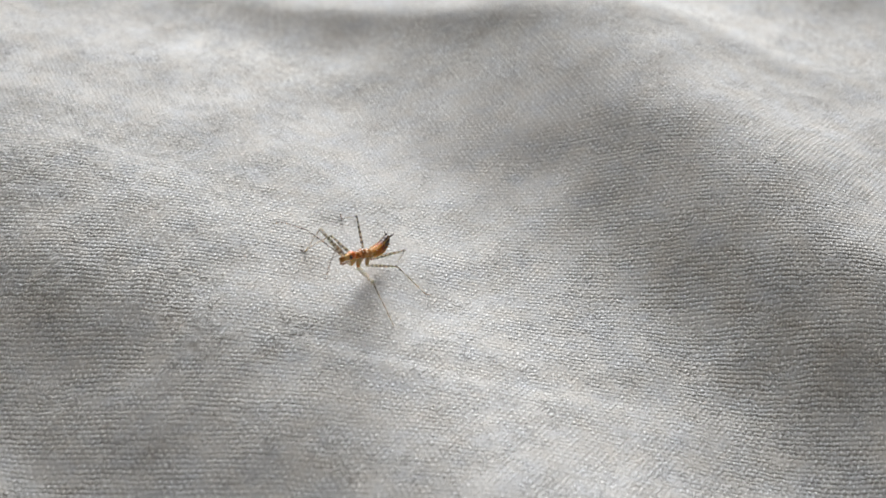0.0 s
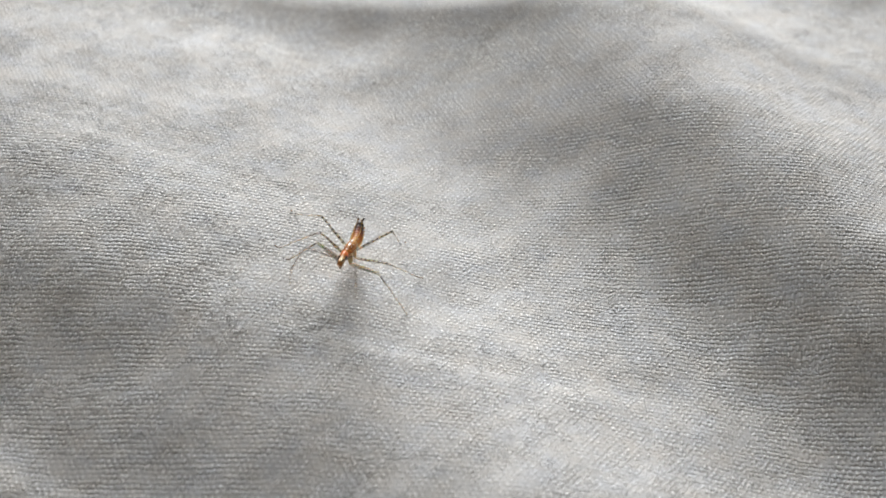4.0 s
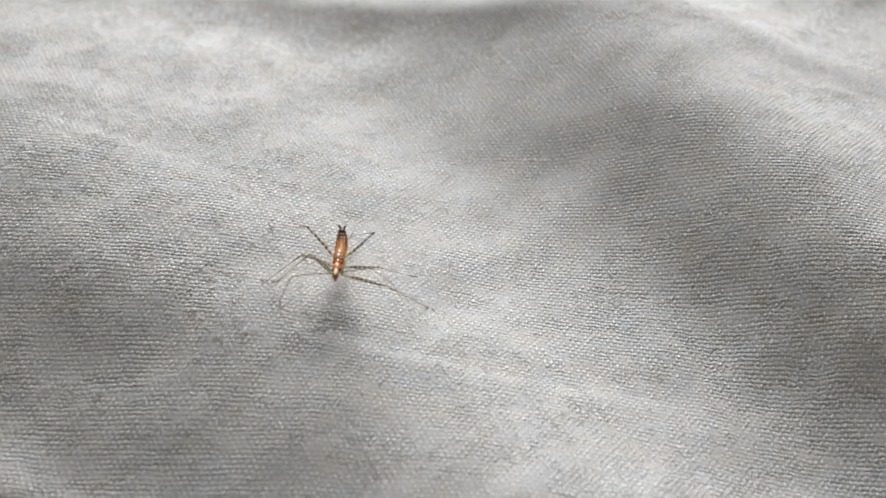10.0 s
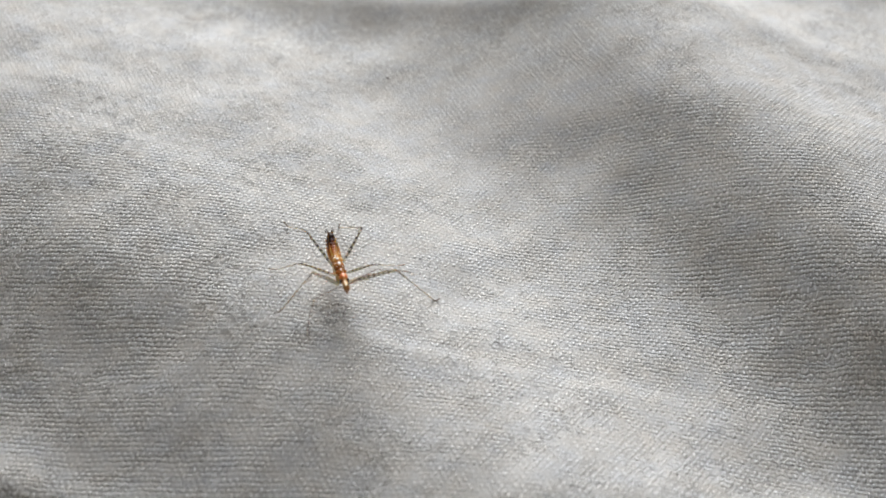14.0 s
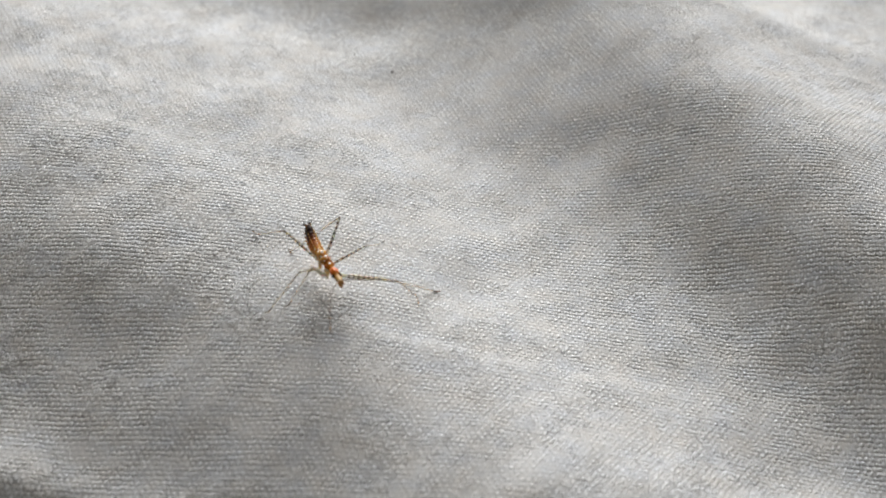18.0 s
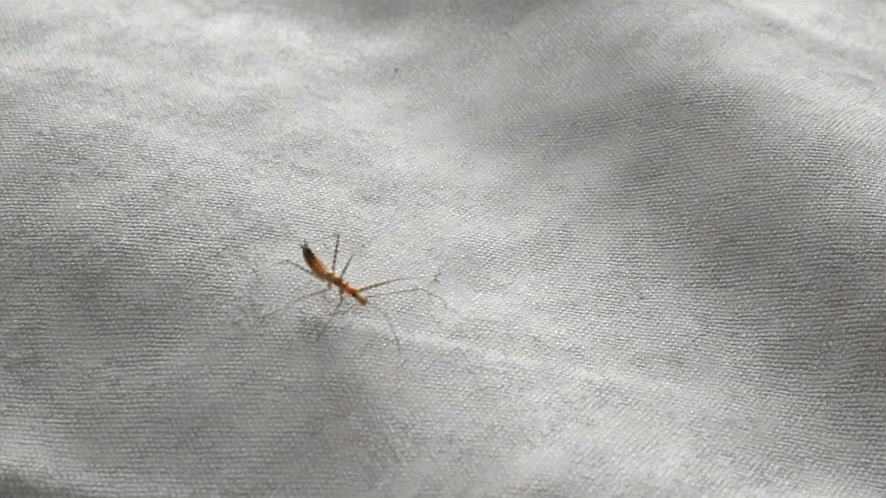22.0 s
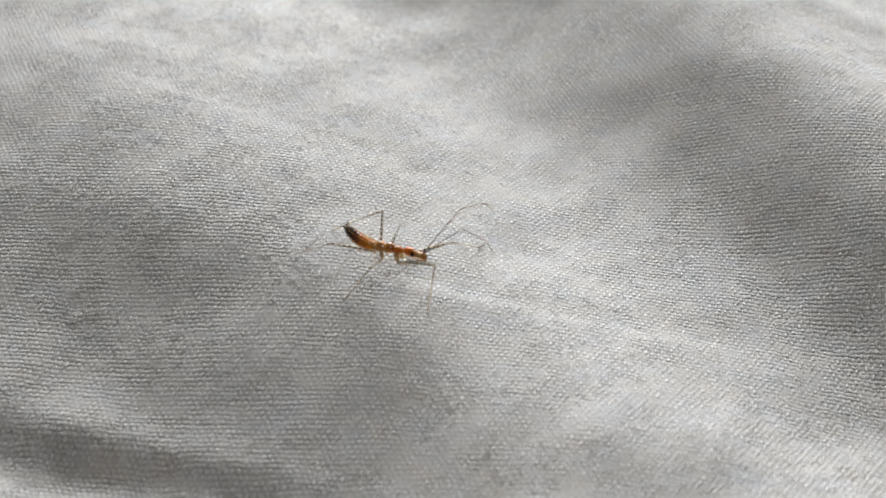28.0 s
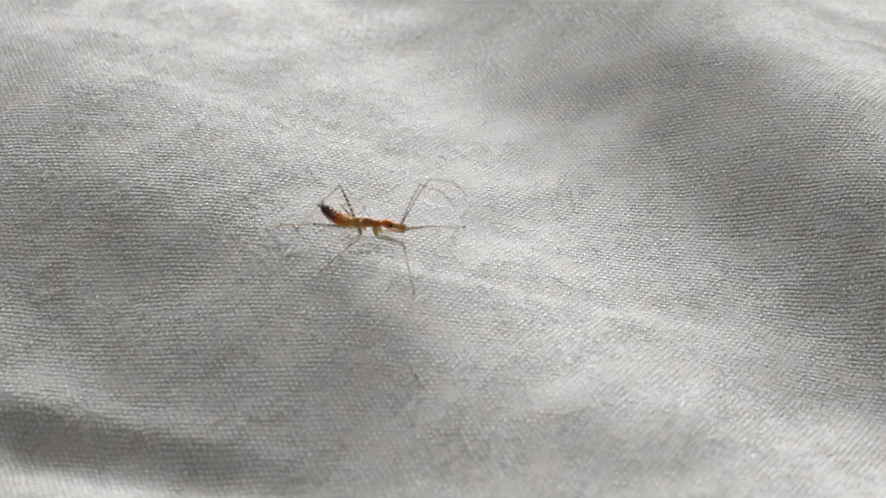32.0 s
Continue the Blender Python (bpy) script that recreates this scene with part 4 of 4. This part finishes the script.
    walk(tibia, [
        (0, pose(0.00360, 0, 0, 0, 134.4, 0)), (1, pose(0.00360, 0, 0, 0, 103.5, 0)), (2, pose(0.00360, 0, 0, 0, 107.1, 0)), (3, pose(0.00360, 0, 0, 0, 109.6, 0)), (3.5, pose(0.00360, 0, 0, 0, 111.4, 0)), (5.5, pose(0.00360, 0, 0, 0, 79.8, 0)), (6, pose(0.00360, 0, 0, 0, 125.3, 0)), (7, pose(0.00360, 0, 0, 0, 134.4, 0)), (8, pose(0.00360, 0, 0, 0, 139.4, 0)), (9, pose(0.00360, 0, 0, 0, 136.9, 0)), (10, pose(0.00360, 0, 0, 0, 129.8, 0)), (11, pose(0.00360, 0, 0, 0, 97.2, 0)), (12, pose(0.00360, 0, 0, 0, 86.2, 0)), (13, pose(0.00360, 0, 0, 0, 98.8, 0)), (14, pose(0.00360, 0, 0, 0, 90.8, 0)), (14.5, pose(0.00360, 0, 0, 0, 86.7, 0)), (16.5, pose(0.00360, 0, 0, 0, 120.7, 0)), (17, pose(0.00360, 0, 0, 0, 117.7, 0)), (18, pose(0.00360, 0, 0, 0, 131.4, 0)), (19, pose(0.00360, 0, 0, 0, 134.0, 0)), (20, pose(0.00360, 0, 0, 0, 124.3, 0)), (21, pose(0.00360, 0, 0, 0, 119.4, 0)), (22, pose(0.00360, 0, 0, 0, 89.4, 0)), (23, pose(0.00360, 0, 0, 0, 83.8, 0)), (24, pose(0.00360, 0, 0, 0, 81.5, 0)), (25, pose(0.00360, 0, 0, 0, 69.6, 0)), (26, pose(0.00360, 0, 0, 0, 76.6, 0)), (26.5, pose(0.00360, 0, 0, 0, 60.8, 0)), (28.5, pose(0.00360, 0, 0, 0, 110.9, 0)), (29, pose(0.00360, 0, 0, 0, 124.6, 0)), (30, pose(0.00360, 0, 0, 0, 116.2, 0)), (31, pose(0.00360, 0, 0, 0, 111.3, 0)), (32, pose(0.00360, 0, 0, 0, 102.8, 0)),
    ])
    femur, tibia = LEGS["fore", -1]
    walk(femur, [
        (0, pose(0.00220, -0.00034, -0.00090, -60.3, -36.4, -46.3)), (1, pose(0.00220, -0.00034, -0.00090, -46.3, -35.4, -52.2)), (2, pose(0.00220, -0.00034, -0.00090, -50.7, -38.8, -42.5)), (3, pose(0.00220, -0.00034, -0.00090, -53.7, -35.4, -46.6)), (3.5, pose(0.00220, -0.00034, -0.00090, -67.1, -36.6, -27.9)), (5.5, pose(0.00220, -0.00034, -0.00090, -77.4, -38.9, -33.2)), (6, pose(0.00220, -0.00034, -0.00090, -74.6, -38.4, -47.4)), (7, pose(0.00220, -0.00034, -0.00090, -50.8, -33.5, -37.2)), (8, pose(0.00220, -0.00034, -0.00090, -51.4, -31.9, -48.7)), (9, pose(0.00220, -0.00034, -0.00090, -53.4, -39.2, -46.0)), (10, pose(0.00220, -0.00034, -0.00090, -60.7, -41.7, -31.0)), (11, pose(0.00220, -0.00034, -0.00090, -35.2, -29.8, -42.1)), (12, pose(0.00220, -0.00034, -0.00090, -35.7, -31.1, -46.4)), (13, pose(0.00220, -0.00034, -0.00090, -38.6, -34.9, -45.2)), (14, pose(0.00220, -0.00034, -0.00090, -44.7, -39.7, -41.4)), (14.5, pose(0.00220, -0.00034, -0.00090, -40.6, -42.8, -46.7)), (16.5, pose(0.00220, -0.00034, -0.00090, -48.7, -42.1, -32.8)), (17, pose(0.00220, -0.00034, -0.00090, -47.2, -43.0, -38.2)), (18, pose(0.00220, -0.00034, -0.00090, -47.4, -44.9, -37.0)), (19, pose(0.00220, -0.00034, -0.00090, -53.2, -35.0, -41.7)), (20, pose(0.00220, -0.00034, -0.00090, -26.7, -40.6, -37.3)), (21, pose(0.00220, -0.00034, -0.00090, -27.8, -35.6, -31.7)), (22, pose(0.00220, -0.00034, -0.00090, -39.6, -38.7, -31.3)), (23, pose(0.00220, -0.00034, -0.00090, -36.0, -36.7, -41.5)), (24, pose(0.00220, -0.00034, -0.00090, -39.5, -35.9, -29.9)), (25, pose(0.00220, -0.00034, -0.00090, -48.8, -25.6, -36.0)), (26, pose(0.00220, -0.00034, -0.00090, -47.4, -30.3, -35.5)), (26.5, pose(0.00220, -0.00034, -0.00090, -46.1, -19.9, -42.3)), (27.17, pose(0.00220, -0.00034, -0.00090, -59.9, -10.4, -16.1)), (27.83, pose(0.00220, -0.00034, -0.00090, -20.8, -11.3, -3.7)), (28.5, pose(0.00220, -0.00034, -0.00090, 18.2, -11.4, -24.9)), (29, pose(0.00220, -0.00034, -0.00090, 1.6, -8.5, -32.4)), (30, pose(0.00220, -0.00034, -0.00090, -1.2, -12.9, -27.2)), (31, pose(0.00220, -0.00034, -0.00090, -2.3, -13.9, -28.8)), (32, pose(0.00220, -0.00034, -0.00090, 1.7, -11.9, -26.4)),
    ])
    walk(tibia, [
        (0, pose(0.00420, 0, 0, 0, 114.5, 0)), (1, pose(0.00420, 0, 0, 0, 100.0, 0)), (2, pose(0.00420, 0, 0, 0, 109.1, 0)), (3, pose(0.00420, 0, 0, 0, 109.2, 0)), (3.5, pose(0.00420, 0, 0, 0, 118.0, 0)), (5.5, pose(0.00420, 0, 0, 0, 126.9, 0)), (6, pose(0.00420, 0, 0, 0, 128.5, 0)), (7, pose(0.00420, 0, 0, 0, 108.2, 0)), (8, pose(0.00420, 0, 0, 0, 102.8, 0)), (9, pose(0.00420, 0, 0, 0, 110.1, 0)), (10, pose(0.00420, 0, 0, 0, 120.7, 0)), (11, pose(0.00420, 0, 0, 0, 102.8, 0)), (12, pose(0.00420, 0, 0, 0, 103.0, 0)), (13, pose(0.00420, 0, 0, 0, 111.9, 0)), (14, pose(0.00420, 0, 0, 0, 114.0, 0)), (14.5, pose(0.00420, 0, 0, 0, 113.3, 0)), (16.5, pose(0.00420, 0, 0, 0, 123.5, 0)), (17, pose(0.00420, 0, 0, 0, 128.3, 0)), (18, pose(0.00420, 0, 0, 0, 134.7, 0)), (19, pose(0.00420, 0, 0, 0, 124.7, 0)), (20, pose(0.00420, 0, 0, 0, 131.6, 0)), (21, pose(0.00420, 0, 0, 0, 121.1, 0)), (22, pose(0.00420, 0, 0, 0, 137.0, 0)), (23, pose(0.00420, 0, 0, 0, 139.2, 0)), (24, pose(0.00420, 0, 0, 0, 135.5, 0)), (25, pose(0.00420, 0, 0, 0, 143.1, 0)), (26, pose(0.00420, 0, 0, 0, 144.1, 0)), (26.5, pose(0.00420, 0, 0, 0, 147.2, 0)), (27.17, pose(0.00420, 0, 0, 0, 131.0, 0)), (27.83, pose(0.00420, 0, 0, 0, 126.5, 0)), (28.5, pose(0.00420, 0, 0, 0, 97.3, 0)), (29, pose(0.00420, 0, 0, 0, 92.8, 0)), (30, pose(0.00420, 0, 0, 0, 100.2, 0)), (31, pose(0.00420, 0, 0, 0, 105.6, 0)), (32, pose(0.00420, 0, 0, 0, 110.2, 0)),
    ])
    femur, tibia = LEGS["middle", -1]
    walk(femur, [
        (0, pose(0.00072, -0.00038, -0.00085, -53.8, -31.1, -47.9)), (1, pose(0.00072, -0.00038, -0.00085, -70.9, -31.7, -56.7)), (2, pose(0.00072, -0.00038, -0.00085, -44.3, -36.3, -48.9)), (3, pose(0.00072, -0.00038, -0.00085, -36.0, -34.8, -52.7)), (3.5, pose(0.00072, -0.00038, -0.00085, -40.6, -42.5, -53.3)), (5.5, pose(0.00072, -0.00038, -0.00085, -47.4, -45.4, -48.8)), (6, pose(0.00072, -0.00038, -0.00085, -49.0, -46.2, -55.8)), (7, pose(0.00072, -0.00038, -0.00085, -56.2, -46.4, -58.7)), (8, pose(0.00072, -0.00038, -0.00085, -51.0, -44.6, -67.7)), (9, pose(0.00072, -0.00038, -0.00085, -88.2, -49.1, -46.1)), (10, pose(0.00072, -0.00038, -0.00085, -37.2, -30.0, -55.1)), (11, pose(0.00072, -0.00038, -0.00085, -50.4, -36.1, -62.2)), (12, pose(0.00072, -0.00038, -0.00085, -58.4, -39.4, -59.2)), (13, pose(0.00072, -0.00038, -0.00085, -59.2, -42.7, -60.8)), (14, pose(0.00072, -0.00038, -0.00085, -62.3, -36.4, -70.9)), (14.5, pose(0.00072, -0.00038, -0.00085, -63.1, -39.4, -73.2)), (16.5, pose(0.00072, -0.00038, -0.00085, -71.1, -39.1, -74.4)), (17, pose(0.00072, -0.00038, -0.00085, -75.0, -36.9, -64.0)), (18, pose(0.00072, -0.00038, -0.00085, -33.0, -27.1, -48.6)), (19, pose(0.00072, -0.00038, -0.00085, -43.7, -24.5, -57.2)), (20, pose(0.00072, -0.00038, -0.00085, -35.6, -23.9, -54.1)), (21, pose(0.00072, -0.00038, -0.00085, -42.1, -25.0, -64.3)), (22, pose(0.00072, -0.00038, -0.00085, -51.5, -25.0, -75.1)), (23, pose(0.00072, -0.00038, -0.00085, -60.8, -23.1, -73.1)), (24, pose(0.00072, -0.00038, -0.00085, -22.2, -19.2, -55.5)), (25, pose(0.00072, -0.00038, -0.00085, -33.6, -26.6, -61.5)), (26, pose(0.00072, -0.00038, -0.00085, -28.8, -26.7, -57.2)), (26.5, pose(0.00072, -0.00038, -0.00085, -35.7, -25.5, -56.0)), (28.5, pose(0.00072, -0.00038, -0.00085, -48.1, -23.6, -70.8)), (29, pose(0.00072, -0.00038, -0.00085, -51.0, -22.9, -68.6)), (30, pose(0.00072, -0.00038, -0.00085, -54.0, -18.7, -68.3)), (31, pose(0.00072, -0.00038, -0.00085, -62.5, -19.1, -65.4)), (32, pose(0.00072, -0.00038, -0.00085, -56.5, -18.6, -68.9)),
    ])
    walk(tibia, [
        (0, pose(0.00350, 0, 0, 0, 95.4, 0)), (1, pose(0.00350, 0, 0, 0, 96.5, 0)), (2, pose(0.00350, 0, 0, 0, 92.7, 0)), (3, pose(0.00350, 0, 0, 0, 91.7, 0)), (3.5, pose(0.00350, 0, 0, 0, 85.9, 0)), (5.5, pose(0.00350, 0, 0, 0, 99.0, 0)), (6, pose(0.00350, 0, 0, 0, 102.6, 0)), (7, pose(0.00350, 0, 0, 0, 106.9, 0)), (8, pose(0.00350, 0, 0, 0, 97.1, 0)), (9, pose(0.00350, 0, 0, 0, 113.6, 0)), (10, pose(0.00350, 0, 0, 0, 83.7, 0)), (11, pose(0.00350, 0, 0, 0, 90.4, 0)), (12, pose(0.00350, 0, 0, 0, 94.1, 0)), (13, pose(0.00350, 0, 0, 0, 99.6, 0)), (14, pose(0.00350, 0, 0, 0, 96.8, 0)), (14.5, pose(0.00350, 0, 0, 0, 92.9, 0)), (16.5, pose(0.00350, 0, 0, 0, 108.9, 0)), (17, pose(0.00350, 0, 0, 0, 121.3, 0)), (18, pose(0.00350, 0, 0, 0, 90.0, 0)), (19, pose(0.00350, 0, 0, 0, 90.6, 0)), (20, pose(0.00350, 0, 0, 0, 80.7, 0)), (21, pose(0.00350, 0, 0, 0, 91.6, 0)), (22, pose(0.00350, 0, 0, 0, 100.4, 0)), (23, pose(0.00350, 0, 0, 0, 106.0, 0)), (24, pose(0.00350, 0, 0, 0, 86.7, 0)), (25, pose(0.00350, 0, 0, 0, 108.9, 0)), (26, pose(0.00350, 0, 0, 0, 113.6, 0)), (26.5, pose(0.00350, 0, 0, 0, 120.2, 0)), (28.5, pose(0.00350, 0, 0, 0, 114.1, 0)), (29, pose(0.00350, 0, 0, 0, 104.3, 0)), (30, pose(0.00350, 0, 0, 0, 111.6, 0)), (31, pose(0.00350, 0, 0, 0, 107.9, 0)), (32, pose(0.00350, 0, 0, 0, 115.7, 0)),
    ])
    femur, tibia = LEGS["hind", -1]
    walk(femur, [
        (0, pose(0.00012, -0.00034, -0.00036, -41.7, -59.0, -95.5)), (1, pose(0.00012, -0.00034, -0.00036, -28.9, -61.4, -114.5)), (2, pose(0.00012, -0.00034, -0.00036, -25.7, -50.0, -117.7)), (3, pose(0.00012, -0.00034, -0.00036, -14.0, -59.6, -133.4)), (3.5, pose(0.00012, -0.00034, -0.00036, -45.7, -51.6, -89.0)), (5.5, pose(0.00012, -0.00034, -0.00036, -18.8, -20.6, -133.7)), (6, pose(0.00012, -0.00034, -0.00036, -29.9, -45.7, -116.1)), (7, pose(0.00012, -0.00034, -0.00036, -7.8, -32.6, -139.3)), (8, pose(0.00012, -0.00034, -0.00036, -46.2, -54.3, -100.2)), (9, pose(0.00012, -0.00034, -0.00036, -30.5, -53.7, -119.8)), (10, pose(0.00012, -0.00034, -0.00036, -36.8, -48.5, -100.8)), (11, pose(0.00012, -0.00034, -0.00036, -35.9, -48.6, -110.3)), (12, pose(0.00012, -0.00034, -0.00036, -43.9, -43.5, -113.8)), (13, pose(0.00012, -0.00034, -0.00036, -31.7, -52.4, -124.1)), (14, pose(0.00012, -0.00034, -0.00036, -32.9, -49.4, -134.5)), (14.5, pose(0.00012, -0.00034, -0.00036, -19.4, -41.0, -145.5)), (16.5, pose(0.00012, -0.00034, -0.00036, -16.5, -41.2, -153.6)), (17, pose(0.00012, -0.00034, -0.00036, -18.6, -40.0, -158.8)), (18, pose(0.00012, -0.00034, -0.00036, -32.7, -45.5, -128.9)), (19, pose(0.00012, -0.00034, -0.00036, -44.0, -31.0, -107.5)), (20, pose(0.00012, -0.00034, -0.00036, -93.8, -35.8, -66.1)), (21, pose(0.00012, -0.00034, -0.00036, -18.0, -39.5, -127.6)), (22, pose(0.00012, -0.00034, -0.00036, -33.3, -38.9, -132.3)), (23, pose(0.00012, -0.00034, -0.00036, -79.8, -46.9, -99.0)), (24, pose(0.00012, -0.00034, -0.00036, -21.9, -48.3, -148.9)), (25, pose(0.00012, -0.00034, -0.00036, -23.2, -38.3, -152.9)), (26, pose(0.00012, -0.00034, -0.00036, -69.5, -35.6, -89.6)), (26.5, pose(0.00012, -0.00034, -0.00036, -64.3, -30.4, -107.4)), (28.5, pose(0.00012, -0.00034, -0.00036, -29.2, -24.8, -151.2)), (29, pose(0.00012, -0.00034, -0.00036, -16.9, -31.2, -149.0)), (30, pose(0.00012, -0.00034, -0.00036, 67.6, -14.7, 162.5)), (31, pose(0.00012, -0.00034, -0.00036, -11.6, -33.3, -160.3)), (32, pose(0.00012, -0.00034, -0.00036, 18.6, -6.0, -175.0)),
    ])
    walk(tibia, [
        (0, pose(0.00360, 0, 0, 0, 84.6, 0)), (1, pose(0.00360, 0, 0, 0, 80.0, 0)), (2, pose(0.00360, 0, 0, 0, 69.1, 0)), (3, pose(0.00360, 0, 0, 0, 66.2, 0)), (3.5, pose(0.00360, 0, 0, 0, 80.1, 0)), (5.5, pose(0.00360, 0, 0, 0, 10.0, 0)), (6, pose(0.00360, 0, 0, 0, 48.6, 0)), (7, pose(0.00360, 0, 0, 0, 27.7, 0)), (8, pose(0.00360, 0, 0, 0, 80.3, 0)), (9, pose(0.00360, 0, 0, 0, 72.9, 0)), (10, pose(0.00360, 0, 0, 0, 71.6, 0)), (11, pose(0.00360, 0, 0, 0, 69.3, 0)), (12, pose(0.00360, 0, 0, 0, 61.2, 0)), (13, pose(0.00360, 0, 0, 0, 69.8, 0)), (14, pose(0.00360, 0, 0, 0, 73.0, 0)), (14.5, pose(0.00360, 0, 0, 0, 53.5, 0)), (16.5, pose(0.00360, 0, 0, 0, 62.0, 0)), (17, pose(0.00360, 0, 0, 0, 63.7, 0)), (18, pose(0.00360, 0, 0, 0, 80.2, 0)), (19, pose(0.00360, 0, 0, 0, 69.2, 0)), (20, pose(0.00360, 0, 0, 0, 135.2, 0)), (21, pose(0.00360, 0, 0, 0, 76.0, 0)), (22, pose(0.00360, 0, 0, 0, 86.2, 0)), (23, pose(0.00360, 0, 0, 0, 121.0, 0)), (24, pose(0.00360, 0, 0, 0, 100.5, 0)), (25, pose(0.00360, 0, 0, 0, 76.2, 0)), (26, pose(0.00360, 0, 0, 0, 114.0, 0)), (26.5, pose(0.00360, 0, 0, 0, 108.8, 0)), (28.5, pose(0.00360, 0, 0, 0, 52.4, 0)), (29, pose(0.00360, 0, 0, 0, 55.9, 0)), (30, pose(0.00360, 0, 0, 0, 56.1, 0)), (31, pose(0.00360, 0, 0, 0, 55.7, 0)), (32, pose(0.00360, 0, 0, 0, 9.4, 0)),
    ])
    walk(FEELERS[1], [
        (0, pose(0.00455, 0.00012, 0.00012, 0.0, -22.0, 18.0)), (3, pose(0.00455, 0.00012, 0.00012, 0.0, -24.0, 20.0)), (6, pose(0.00455, 0.00012, 0.00012, 0.0, -15.0, 30.0)), (9, pose(0.00455, 0.00012, 0.00012, 0.0, -12.0, 34.0)), (11, pose(0.00455, 0.00012, 0.00012, 70.7, -32.1, 32.4)), (12, pose(0.00455, 0.00012, 0.00012, 64.8, -36.2, 25.6)), (13, pose(0.00455, 0.00012, 0.00012, 0.0, -35.6, 62.9)), (14, pose(0.00455, 0.00012, 0.00012, 60.2, -35.3, 24.7)), (17, pose(0.00455, 0.00012, 0.00012, 0.0, -16.0, 28.0)), (19, pose(0.00455, 0.00012, 0.00012, 40.9, -15.9, 51.8)), (20, pose(0.00455, 0.00012, 0.00012, 49.7, -33.0, 34.3)), (21, pose(0.00455, 0.00012, 0.00012, 46.6, -32.9, 31.4)), (22, pose(0.00455, 0.00012, 0.00012, -89.6, 16.0, 77.8)), (23, pose(0.00455, 0.00012, 0.00012, -19.6, -42.0, 39.8)), (24, pose(0.00455, 0.00012, 0.00012, -98.8, 9.7, 59.6)), (25, pose(0.00455, 0.00012, 0.00012, 16.6, -11.0, 36.4)), (26, pose(0.00455, 0.00012, 0.00012, 40.1, -26.3, 27.9)), (26.5, pose(0.00455, 0.00012, 0.00012, 58.7, -38.9, 12.1)), (28.5, pose(0.00455, 0.00012, 0.00012, 0.0, -41.3, 43.7)), (29, pose(0.00455, 0.00012, 0.00012, -11.8, -50.4, 3.4)), (30, pose(0.00455, 0.00012, 0.00012, 20.6, -52.0, -5.1)), (31, pose(0.00455, 0.00012, 0.00012, -15.2, -54.1, 0.2)), (32, pose(0.00455, 0.00012, 0.00012, 0.0, -50.0, 8.0)),
    ])
    walk(FEELERS[-1], [
        (0, pose(0.00455, -0.00012, 0.00012, -75.9, -24.1, -16.8)), (1, pose(0.00455, -0.00012, 0.00012, -50.8, -29.6, -16.9)), (3, pose(0.00455, -0.00012, 0.00012, 0.0, -27.0, -20.0)), (6, pose(0.00455, -0.00012, 0.00012, 0.0, -18.0, -30.0)), (9, pose(0.00455, -0.00012, 0.00012, 0.0, -15.0, -34.0)), (13, pose(0.00455, -0.00012, 0.00012, 0.0, -17.0, -36.0)), (17, pose(0.00455, -0.00012, 0.00012, 0.0, -19.0, -28.0)), (20, pose(0.00455, -0.00012, 0.00012, 0.0, -27.0, -22.0)), (23, pose(0.00455, -0.00012, 0.00012, 0.0, -17.0, -12.0)), (26, pose(0.00455, -0.00012, 0.00012, 0.0, -21.0, -10.0)), (26.5, pose(0.00455, -0.00012, 0.00012, 0.0, -27.0, -10.0)), (28.5, pose(0.00455, -0.00012, 0.00012, 0.0, -39.6, 8.6)), (29, pose(0.00455, -0.00012, 0.00012, -40.2, -48.8, 0.3)), (30, pose(0.00455, -0.00012, 0.00012, -2.0, -51.6, -9.7)), (31, pose(0.00455, -0.00012, 0.00012, 2.2, -45.7, -11.2)), (32, pose(0.00455, -0.00012, 0.00012, 0.0, -53.0, -8.0)),
    ])


motions()
